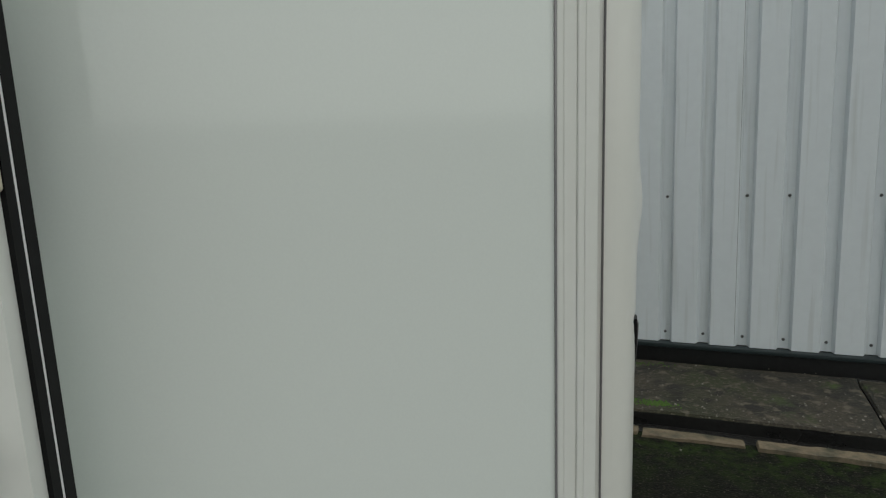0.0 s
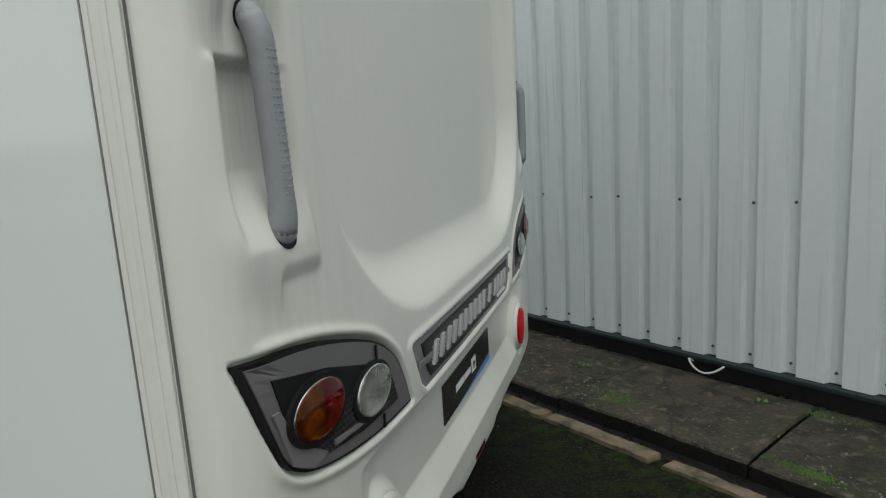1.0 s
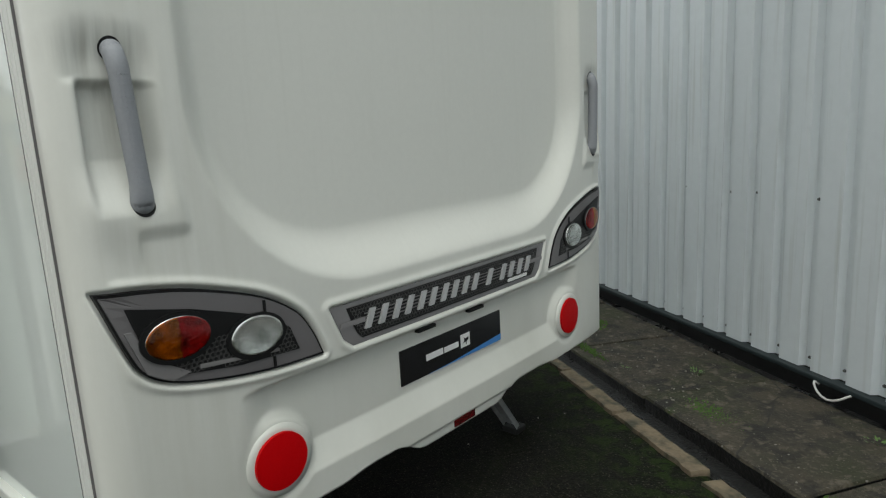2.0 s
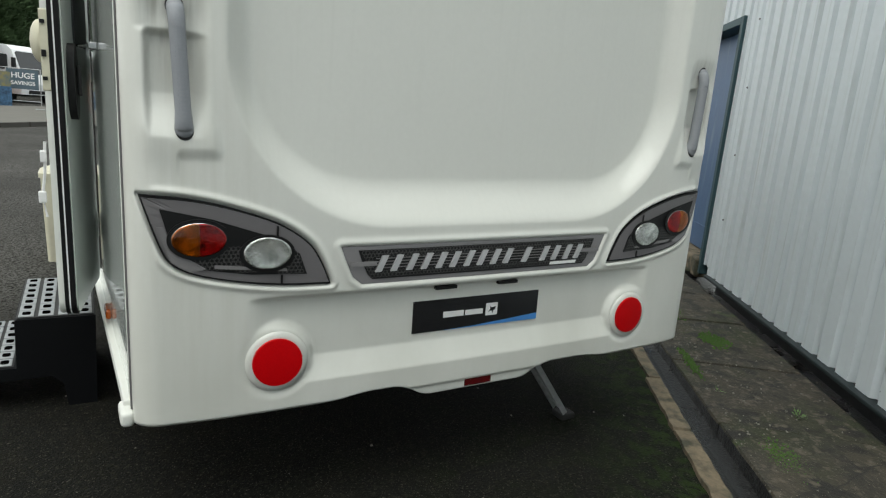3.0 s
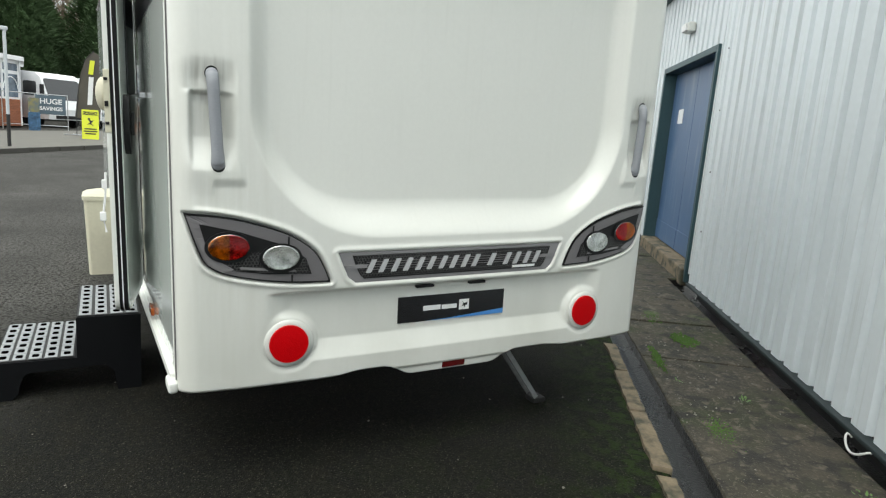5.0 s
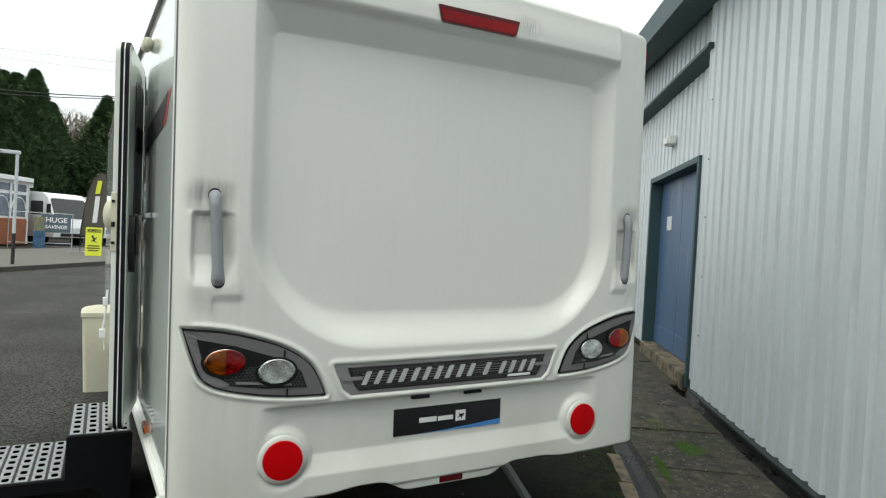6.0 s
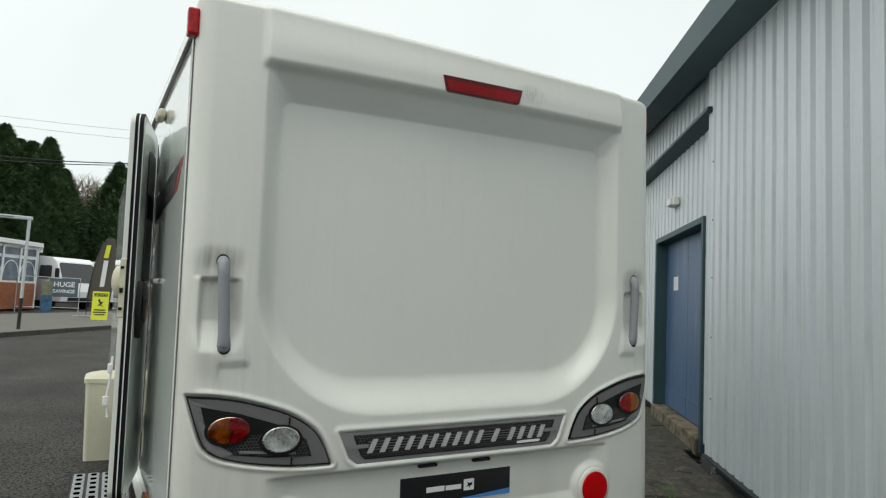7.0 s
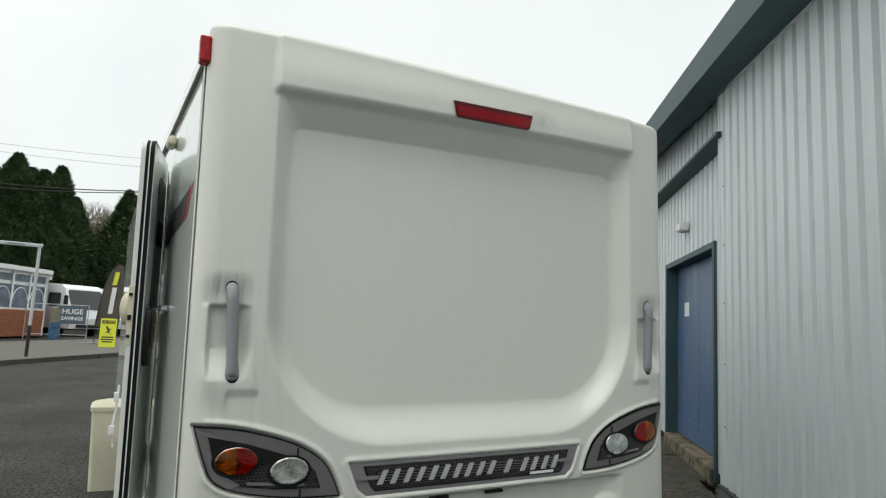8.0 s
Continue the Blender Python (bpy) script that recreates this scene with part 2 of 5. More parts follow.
crack(CONCRETE, 0.8, 0.006, (0.018, 0.017, 0.013))
KERB = mat("buff_kerb_stone", (0.165, 0.13, 0.085), 0.85, vary=0.3, fine=60, coarse=6, bump=0.9, each=0.1, depth=0.006)
layer(KERB, (0.05, 0.05, 0.032), 9, 0.46, 0.62)
# Near-black channel silt, also painted on slab sides and wall foot as shade.
GUTTER = mat("wet_silt_shade", (0.013, 0.013, 0.0125), 0.28, vary=0.4, fine=60, coarse=4, bump=0.7, depth=0.006)
MOSS = mat("moss", (0.055, 0.11, 0.018), 0.9, vary=0.4, fine=120, bump=1.0)
WEED = mat("weed_leaf", (0.09, 0.17, 0.04), 0.6, vary=0.3)
TREAD = mat("grey_tread", (0.29, 0.305, 0.315), 0.5, vary=0.12, fine=90)
STEPBLACK = mat("black_moulded_plastic", (0.0042, 0.0046, 0.0056), 0.6, vary=0.25, fine=150, bump=0.3, spec=0.15)
CREAM = mat("cream_plastic", (0.60, 0.57, 0.44), 0.5, vary=0.06)
GLASS_DARK = mat("dark_acrylic_window", (0.018, 0.02, 0.022), 0.06, vary=0.1, bump=0.0, coat=0.6)
BRICK = mat("red_brick", (0.30, 0.11, 0.055), 0.85, vary=0.3, fine=14, coarse=1.4, bump=0.4, each=0.15)
UPVC = mat("white_upvc", (0.80, 0.81, 0.82), 0.4, vary=0.03)
# Pale blue base imitates the sky reflected in the panes.
PANE = mat("window_glass", (0.11, 0.145, 0.19), 0.1, vary=0.5, fine=3, bump=0.0, spec=0.25)
PAVE = mat("pavement_slab", (0.125, 0.12, 0.105), 0.9, vary=0.2, fine=30, bump=0.3)
YELLOW = mat("yellow_sign", (0.62, 0.66, 0.03), 0.5, vary=0.05)
FLAGCLOTH = mat("dark_brown_cloth", (0.085, 0.076, 0.062), 0.8, vary=0.15)
BANNER = mat("slate_blue_banner", (0.09, 0.13, 0.16), 0.6, vary=0.1)
POSTWHITE = mat("white_post", (0.5, 0.53, 0.55), 0.5, vary=0.1)
CONIFER = mat("dark_conifer", (0.075, 0.120, 0.055), 0.9, vary=0.6, fine=2.2, coarse=0.5, bump=0.0, spec=0.15)
TWIG = mat("bare_twig", (0.16, 0.125, 0.085), 0.9, vary=0.3)
BARK = mat("bark", (0.06, 0.045, 0.03), 0.9, vary=0.3)
CABLE = mat("black_cable", (0.015, 0.015, 0.015), 0.6, vary=0.1)
PIPEWHITE = mat("white_hose", (0.6, 0.6, 0.58), 0.5, vary=0.05)


# ---- building helpers ----
def mesh_of(name, bm, material, smooth=False):
    me = bpy.data.meshes.new(name)
    bmesh.ops.recalc_face_normals(bm, faces=bm.faces)
    bm.to_mesh(me)
    bm.free()
    for m in material if isinstance(material, (list, tuple)) else (material,):
        me.materials.append(m)
    if smooth:
        for f in me.polygons:
            f.use_smooth = True
    return me


def part(name, bm, material, parent=None, label="", smooth=False):
    ob = new(name, mesh_of(name, bm, material, smooth))
    ob.parent = parent
    if label:
        ob["label"] = label
    return ob


def box(bm, x0, x1, y0, y1, z0, z1, r=0.0, m=None, seg=2):
    res = bmesh.ops.create_cube(bm, size=1)
    mm = Matrix.LocRotScale(((x0 + x1) / 2, (y0 + y1) / 2, (z0 + z1) / 2), None, (x1 - x0, y1 - y0, z1 - z0))
    bmesh.ops.transform(bm, matrix=mm, verts=res["verts"])
    vs = res["verts"]
    if r:
        es = list({e for v in vs for e in v.link_edges})
        out = bmesh.ops.bevel(bm, geom=es, offset=r, segments=seg, affect="EDGES", profile=0.5)
        vs = list({v for f in out["faces"] for v in f.verts} | {v for v in vs if v.is_valid})
    if m is not None:
        bmesh.ops.transform(bm, matrix=m, verts=vs)
    return bm


def tube(bm, pts, r, n=8, closed=False):
    """A round bar along points."""
    rings = []
    pts = [Vector(p) for p in pts]
    for i, p in enumerate(pts):
        a, b = pts[max(i - 1, 0)], pts[min(i + 1, len(pts) - 1)]
        d = (b - a).normalized()
        q = d.to_track_quat("Z", "Y")
        rr = r[i] if isinstance(r, (list, tuple)) else r
        rings.append([bm.verts.new(p + q @ Vector((rr * math.cos(t), rr * math.sin(t), 0))) for t in (2 * math.pi * k / n for k in range(n))])
    for a, b in zip(rings, rings[1:]):
        for k in range(n):
            bm.faces.new((a[k], a[(k + 1) % n], b[(k + 1) % n], b[k]))
    bm.faces.new(rings[0][::-1])
    bm.faces.new(rings[-1])
    return bm


def prism(bm, outline, to3, depth):
    """A plate: 2D outline mapped by to3(u, v, w), from w = 0 to depth."""
    lo = [bm.verts.new(to3(u, v, 0)) for u, v in outline]
    hi = [bm.verts.new(to3(u, v, depth)) for u, v in outline]
    n = len(outline)
    bm.faces.new(hi)
    bm.faces.new(lo[::-1])
    for i in range(n):
        bm.faces.new((lo[i], lo[(i + 1) % n], hi[(i + 1) % n], hi[i]))
    return bm


def rounded(x0, x1, y0, y1, r, n=6):
    out = []
    for cx, cy, a0 in ((x1 - r, y1 - r, 0), (x0 + r, y1 - r, 90), (x0 + r, y0 + r, 180), (x1 - r, y0 + r, 270)):
        for k in range(n + 1):
            a = radians(a0 + 90 * k / n)
            out.append((cx + r * math.cos(a), cy + r * math.sin(a)))
    return out


def empty(name, m=None):
    ob = new(name)
    ob.empty_display_size = 0.2
    if m is not None:
        ob.matrix_world = m
    return ob


def smooth(a, b, v):
    t = np.clip((np.asarray(v, float) - a) / (b - a), 0, 1)
    return t * t * (3 - 2 * t)


def catmull(pts, n):
    """A closed smooth outline through a few corner points."""
    out = []
    k = len(pts)
    for i in range(k):
        p0, p1, p2, p3 = (np.array(pts[(i + j - 1) % k], float) for j in range(4))
        for t in np.linspace(0, 1, n, endpoint=False):
            out.append(0.5 * (2 * p1 + (p2 - p0) * t + (2 * p0 - 5 * p1 + 4 * p2 - p3) * t * t + (3 * p1 - p0 - 3 * p2 + p3) * t ** 3))
    return [tuple(p) for p in out]


# ---- ground: one sheet, with the drainage channel as a real trough ----
KERB_Y, SLAB_Y, WALL_Y = 1.015, 1.165, 1.975
bm = bmesh.new()
xs = [-900, -60, -20, -8, -4, -2, 0, 2, 4, 8, 20, 60, 900]
prof = [(-900, 0), (-60, 0), (-12, 0), (-4, 0), (-1, 0), (0.5, 0), (0.93, -0.004), (KERB_Y, -0.012), (KERB_Y + 0.012, -0.045), (1.10, -0.054), (1.235, -0.050), (1.245, -0.03), (1.86, -0.03), (1.87, -0.07), (2.6, -0.07), (60, -0.03), (900, -0.03)]
grid = [[bm.verts.new((x, y, z)) for y, z in prof] for x in xs]
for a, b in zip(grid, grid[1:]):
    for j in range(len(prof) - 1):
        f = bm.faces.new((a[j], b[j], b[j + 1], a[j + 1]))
        # Silt in the channel; along the wall foot it paints the gap's shade.
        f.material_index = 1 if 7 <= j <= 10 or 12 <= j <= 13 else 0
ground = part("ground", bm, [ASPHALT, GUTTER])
tagged(ground, "dark worn asphalt yard with painted-in shade by the caravan and moss along the drainage channel", "ground", kind="structure")

# ---- workshop wall: box-profile cladding, door recess, verge ----
PITCH, RIB0 = 0.2065, -0.543
CORNER = -3.60
BACK_Y = 2.09


def clad_sheet(name, xa, xb, y, z0, z1a, z1b, parent=None, label=""):
    """Box-profile sheet from xa to xb; the pans stand 36 mm proud of the narrow valleys. The top may slope."""
    n0, n1 = math.ceil((xa - RIB0) / PITCH - 0.5), math.floor((xb - RIB0) / PITCH + 0.5)
    pts = []
    for k in range(n0 - 1, n1 + 2):
        c = RIB0 + k * PITCH
        pts += [(c - 0.038, 0), (c - 0.026, 0.036), (c + 0.026, 0.036), (c + 0.038, 0)]
    line = [(xa, 0.0)] + [p for p in pts if xa < p[0] < xb] + [(xb, 0.0)]
    bm = bmesh.new()
    rows = []
    for d in (0.0, 0.0015):
        lo = [bm.verts.new((x, y + v + d, z0)) for x, v in line]
        hi = [bm.verts.new((x, y + v + d, z1a + (z1b - z1a) * (x - xa) / (xb - xa))) for x, v in line]
        rows.append((lo, hi))
        for i in range(len(line) - 1):
            bm.faces.new((lo[i], lo[i + 1], hi[i + 1], hi[i]))
    (l0, h0), (l1, h1) = rows
    for a, b in ((l0, l1), (h0, h1)):
        for i in range(len(line) - 1):
            bm.faces.new((a[i], a[i + 1], b[i + 1], b[i]))
    for i in (0, -1):
        bm.faces.new((l0[i], h0[i], h1[i], l1[i]))
    return part(name, bm, CLAD, parent, label)


def verge(x):
    return 3.50 - 0.085 * x


wall = tagged(empty("wall_north"), "pale grey box-profile metal clad workshop wall", "wall", kind="structure")
bm = bmesh.new()
for a, b, y0 in ((CORNER, 16.0, 2.06), (-16.0, -6.55, 2.18), (-4.16, CORNER, 2.18)):
    lo = [bm.verts.new(v) for v in ((a, y0, -0.03), (b, y0, -0.03), (b, 2.5, -0.03), (a, 2.5, -0.03))]
    hi = [bm.verts.new((v.co.x, v.co.y, verge(max(v.co.x, -6.0)) - 0.05)) for v in lo]
    bm.faces.new(hi)
    for i in range(4):
        bm.faces.new((lo[i], lo[(i + 1) % 4], hi[(i + 1) % 4], hi[i]))
box(bm, -6.55, -4.16, 2.18, 2.5, 2.44, verge(-5) - 0.05)
part("core", bm, DARKSTEEL, wall)
edges = [CORNER] + [RIB0 + PITCH * (k - 0.20) for k in range(-13, 80, 5) if RIB0 + PITCH * k > CORNER + 0.3]
for i, (a, b) in enumerate(zip(edges, edges[1:])):
    clad_sheet("cladding_sheet", a, b - 0.0015, WALL_Y + 0.0008 * (i % 2), 0.126, verge(a), verge(b), wall)
clad_sheet("cladding_sheet", -16.0, -6.56, BACK_Y, 0.12, verge(-16) + 0.25, verge(-6.56) + 0.25, wall)
clad_sheet("cladding_sheet", -6.56, -4.14, BACK_Y, 2.45, verge(-6.56) + 0.25, verge(-4.14) + 0.25, wall)
clad_sheet("cladding_sheet", -4.14, CORNER, BACK_Y, 0.12, verge(-4.14) + 0.25, verge(CORNER) + 0.2, wall)
bm = bmesh.new()
box(bm, CORNER - 0.01, 16, WALL_Y - 0.038, WALL_Y + 0.03, 0.100, 0.124, 0.005)
part("base_flashing", bm, mat("dark_flashing", (0.016, 0.024, 0.026), 0.5, spec=0.3), wall, "dark grey-green base flashing")
bm = bmesh.new()
box(bm, CORNER - 0.03, CORNER + 0.03, WALL_Y - 0.004, BACK_Y + 0.05, 0.1, verge(CORNER))
part("corner_flashing", bm, CLAD, wall)
# verge fascia and roof edge along the top of the wall
bm = bmesh.new()
V0, V1 = -16.0, 16.0
sec = [(WALL_Y - 0.30, 0.02), (WALL_Y - 0.30, 0.30), (WALL_Y - 0.24, 0.36), (WALL_Y + 0.5, 0.46), (WALL_Y + 0.5, 0.36), (WALL_Y - 0.02, 0.0)]
ra = [bm.verts.new((V0, y, z + 4.86)) for y, z in sec]
rb = [bm.verts.new((V1, y, z + 2.14)) for y, z in sec]
for i in range(len(sec)):
    bm.faces.new((ra[i], ra[(i + 1) % 6], rb[(i + 1) % 6], rb[i]))
bm.faces.new(ra)
bm.faces.new(rb)
part("verge_flashing", bm, FLASH, wall, "grey-green painted metal verge flashing")
bm = bmesh.new()
sec = [(BACK_Y - 0.17, 0.115), (BACK_Y - 0.17, 0.145), (BACK_Y + 0.02, 0.18), (BACK_Y + 0.02, 0.065)]
ra = [bm.verts.new((-16, y, z + 3.46)) for y, z in sec]
rb = [bm.verts.new((CORNER + (0.10 if y < BACK_Y - 0.1 else 0.02), y, z + 3.27)) for y, z in sec]
for i in range(4):
    bm.faces.new((ra[i], ra[(i + 1) % 4], rb[(i + 1) % 4], rb[i]))
bm.faces.new(ra)
bm.faces.new(rb)
part("canopy_flashing", bm, FLASH, wall, "grey-green flashing over the door recess")


def screw_mesh(r):
    bm = bmesh.new()
    bmesh.ops.create_cone(bm, segments=8, radius1=r, radius2=r * 0.6, depth=0.008, cap_ends=True, matrix=Matrix.Rotation(radians(90), 4, "X"))
    return mesh_of("screw", bm, SCREW)


SCREW_ME = screw_mesh(0.009)
spots = [(RIB0 + PITCH * k, 0.981 + 0.006 * math.sin(k * 2.3)) for k in range(-14, 40) if k % 5 in (0, 2, 3)]
spots += [(RIB0 + PITCH * k, 0.178) for k in range(-14, 30)]
spots += [(-3.474, z) for z in (0.651, 1.21, 1.768, 2.312, 2.872)]
for x, z in spots:
    ob = new("screw", SCREW_ME)
    ob.parent, ob.location = wall, (x, WALL_Y + 0.030 if x != -3.474 else WALL_Y - 0.003, z)

# double door in the recess
door = tagged(empty("door_1"), "closed blue painted steel double door with a small notice", "door", kind="structure")
DX0, DX1, DT = -6.50, -4.20, 2.38
bm = bmesh.new()
box(bm, DX1, DX1 + 0.07, BACK_Y - 0.03, 2.26, 0.02, DT + 0.07, 0.005)
box(bm, DX0 - 0.07, DX0, BACK_Y - 0.03, 2.26, 0.02, DT + 0.07, 0.005)
box(bm, DX0, DX1, BACK_Y - 0.03, 2.26, DT, DT + 0.07, 0.005)
part("door_frame", bm, FLASH, door)
mid = (DX0 + DX1) / 2
for a, b in ((DX0 + 0.005, mid - 0.004), (mid + 0.004, DX1 - 0.005)):
    bm = bmesh.new()
    box(bm, a, b, 2.215, 2.26, 0.17, DT - 0.005, 0.004)
    box(bm, a + 0.002, b - 0.002, 2.208, 2.216, 0.18, 0.42, 0.002)
    part("door_leaf", bm, BLUEDOOR, door)
bm = bmesh.new()
box(bm, DX0 + 0.42, DX0 + 0.66, 2.209, 2.2145, 1.72, 1.90)
part("notice", bm, WHITE, door, "small white paper notice")
bm = bmesh.new()
box(bm, DX0 - 0.02, DX1 + 0.02, BACK_Y - 0.06, 2.26, -0.03, 0.16, 0.02)
part("threshold", bm, KERB, door, "worn concrete threshold")

lamp = tagged(empty("bulkhead_lamp", pose(-5.40, BACK_Y, 2.80)), "small white bulkhead lamp on the cladding above the door", "wall lamp")
bm = bmesh.new()
box(bm, -0.13, 0.13, -0.085, 0.0, -0.055, 0.055, 0.016)
part("housing", bm, TRIM, lamp)
bm = bmesh.new()
box(bm, -0.115, 0.08, -0.11, -0.085, -0.045, 0.045, 0.010)
part("diffuser", bm, WHITE, lamp)

# ---- concrete apron, kerb strip, channel debris ----
apron = tagged(empty("pavement"), "cracked mossy concrete slabs between the wall and the drainage channel", "pavement", kind="structure")
rng = random.Random(4)


def rough_slab(outline, z0, z1, seedv, jit=0.006, step=0.09):
    """A slab with a wavering edge and an uneven top."""
    pts = []
    n = len(outline)
    for i in range(n):
        a, b = Vector(outline[i]), Vector(outline[(i + 1) % n])
        k = max(1, int((b - a).length / step))
        for j in range(k):
            p = a.lerp(b, j / k)
            pts.append(p + Vector((noise.noise((p.x * 13, p.y * 13, seedv)) + 0.5 * noise.noise((p.x * 40, p.y * 40, seedv)), noise.noise((p.x * 13, p.y * 13, seedv + 9)) + 0.5 * noise.noise((p.x * 40, p.y * 40, seedv + 9)))) * jit)
    c = sum(pts, Vector((0, 0))) / len(pts)
    bm = bmesh.new()
    loops = []
    for s, z in ((1.0, z0), (1.0, z1 - 0.012), (0.985, z1), (0.6, z1)):
        loops.append([bm.verts.new((c.x + (p.x - c.x) * s, c.y + (p.y - c.y) * s, z + (0.006 * noise.noise((p.x * 4, p.y * 4, seedv)) if z > z0 else 0))) for p in pts])
    for ring, (a, b) in enumerate(zip(loops, loops[1:])):
        for i in range(len(pts)):
            f = bm.faces.new((a[i], a[(i + 1) % len(pts)], b[(i + 1) % len(pts)], b[i]))
            # Side faces take the second material, which puts shade on the slab edges.
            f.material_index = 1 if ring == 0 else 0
    bm.faces.new(loops[-1])
    return bm


joints = [-16.0, -9.0, -7.2, -5.6, -4.3, -3.3, -2.42, -1.55, -0.72, 0.28, 1.45, 2.7, 4.0, 7.0, 16.0]
for i, (a, b) in enumerate(zip(joints, joints[1:])):
    sk = 0.05 * math.sin(i * 2.1)
    far = WALL_Y - 0.055 if b > CORNER + 0.1 else BACK_Y + 0.02
    lip_a, lip_b = (SLAB_Y + 0.013 * (min(max(v, -4.0), 3.5) + 1.5) for v in (a, b))
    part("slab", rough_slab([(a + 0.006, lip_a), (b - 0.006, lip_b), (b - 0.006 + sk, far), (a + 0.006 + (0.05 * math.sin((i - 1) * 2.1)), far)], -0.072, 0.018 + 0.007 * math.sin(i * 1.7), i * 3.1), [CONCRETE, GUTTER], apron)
kerb = tagged(empty("kerb_strip"), "broken buff concrete edging along the asphalt", "kerb", kind="structure")
x = -5.0
while x < 5:
    ln = rng.uniform(0.34, 0.62)
    w = rng.uniform(0.06, 0.085)
    part("edging_stone", rough_slab([(x + 0.006, KERB_Y - w), (x + ln, KERB_Y - w * rng.uniform(0.7, 1)), (x + ln, KERB_Y + 0.006), (x + 0.006, KERB_Y + 0.004)], -0.06, rng.uniform(0.006, 0.016), x * 5, 0.010, 0.03), [KERB, KERB], kerb)
    x += ln + rng.choice((0.008, 0.012, 0.05))
    if -2.35 < x < -1.75:
        x = -1.75


def tuft(name, cx, cy, z, n, size, material, label, cat):
    bm = bmesh.new()
    r = random.Random(int(cx * 100 + cy * 10))
    for _ in range(n):
        a, d = r.uniform(0, 6.28), r.uniform(0.0, 1) * size
        p = Vector((cx + d * math.cos(a), cy + 0.6 * d * math.sin(a), z))
        h, w = r.uniform(0.3, 1) * size * 0.5, size * r.uniform(0.05, 0.12)
        o = Vector((math.cos(a) * h, math.sin(a) * h, h * r.uniform(0.2, 0.8)))
        s = Vector((-math.sin(a), math.cos(a), 0)) * w
        vs = [bm.verts.new(q) for q in (p, p + o * 0.5 + s, p + o, p + o * 0.5 - s)]
        bm.faces.new(vs)
    return tagged(part(name, bm, material), label, cat, kind="stuff")


for cx, cy, n, sz in ((-0.9, 1.62, 26, 0.06), (0.05, 1.80, 22, 0.06), (-1.1, 1.30, 18, 0.04)):
    tuft("weed", cx, cy, 0.02, n, sz, WEED, "small green weed in a concrete joint", "weed")
bm = bmesh.new()
for cx, cy, rx_, ry_, n in ((-0.42, 1.36, 0.24, 0.09, 420), (-2.0, 1.55, 0.22, 0.12, 300), (-2.55, 1.42, 0.2, 0.1, 240), (0.45, 1.28, 0.2, 0.05, 200), (-1.5, 1.26, 0.3, 0.04, 160), (0.3, 1.85, 0.3, 0.05, 120)):
    for _ in range(n):
        a, d = rng.uniform(0, 6.28), math.sqrt(rng.random()) * rng.uniform(0.4, 1)
        r0 = rng.uniform(0.003, 0.010)
        p = Vector((cx + rx_ * d * math.cos(a), cy + ry_ * d * math.sin(a), 0.022))
        top = bm.verts.new(p + Vector((0, 0, r0 * 0.8)))
        ring = [bm.verts.new(p + Vector((r0 * math.cos(t), r0 * math.sin(t), -0.006))) for t in (0, 1.26, 2.5, 3.77, 5.0)]
        for i in range(5):
            bm.faces.new((ring[i], ring[(i + 1) % 5], top))
tagged(part("moss", bm, MOSS), "bright green moss cushions on the concrete", "moss", kind="stuff")
bm = bmesh.new()
for _ in range(620):
    px, py = rng.uniform(-3.5, 2.2), rng.choice((rng.uniform(1.18, 1.95), rng.uniform(-1.8, 0.95), rng.uniform(1.19, 1.5)))
    if py < 1 and rng.random() < 0.5:
        continue
    r0 = rng.uniform(0.002, 0.007)
    z = 0.02 if py > 1.1 else 0.0
    q = Matrix.Translation((px, py, z + r0 * 0.4)) @ Euler((rng.random(), rng.random(), rng.random() * 6)).to_matrix().to_4x4()
    bmesh.ops.create_cone(bm, segments=5, radius1=r0, radius2=r0 * 0.5, depth=r0, cap_ends=True, matrix=q)
tagged(part("grit", bm, mat("pale_grit", (0.18, 0.17, 0.145), 0.8, vary=0.4)), "scattered pale grit and small stones", "gravel", kind="stuff")
hose = bmesh.new()
tube(hose, [(-0.33 + 0.10 * math.cos(t), 1.932 + 0.030 * math.sin(t), 0.052 + 0.050 * math.cos(t) ** 2) for t in np.linspace(2.6, 6.6, 14)], 0.0055)
tagged(part("hose", hose, PIPEWHITE, smooth=True), "loop of thin white hose under the wall flashing", "hose")

# ---- touring caravan ----
CARAVAN = pose(0, 0, 0, 0, 0, 35.0) @ pose(0, 0, 0, 1.4, 0, 0) @ pose(0, 0.016, 0)
van = tagged(empty("caravan", CARAVAN), "white touring caravan with moulded rear panel and open side door", "caravan")
HW, TOP, RAD, SIDE, DROP = 1.112, 2.512, 0.040, 0.075, 0.060
LAMP_LOW = [(1.083, 1.072), (0.97, 1.062), (0.865, 1.040), (0.727, 0.993), (0.635, 0.932), (0.592, 0.868), (0.565, 0.802), (0.70, 0.806), (0.83, 0.822), (0.952, 0.850), (1.013, 0.886), (1.043, 0.945)]


def dense(poly, n=8):
    out = []
    for (a, b), (c, d) in zip(poly, poly[1:] + poly[:1]):
        for t in np.linspace(0, 1, n, endpoint=False):
            out.append((a + (c - a) * t, b + (d - b) * t))
    return out


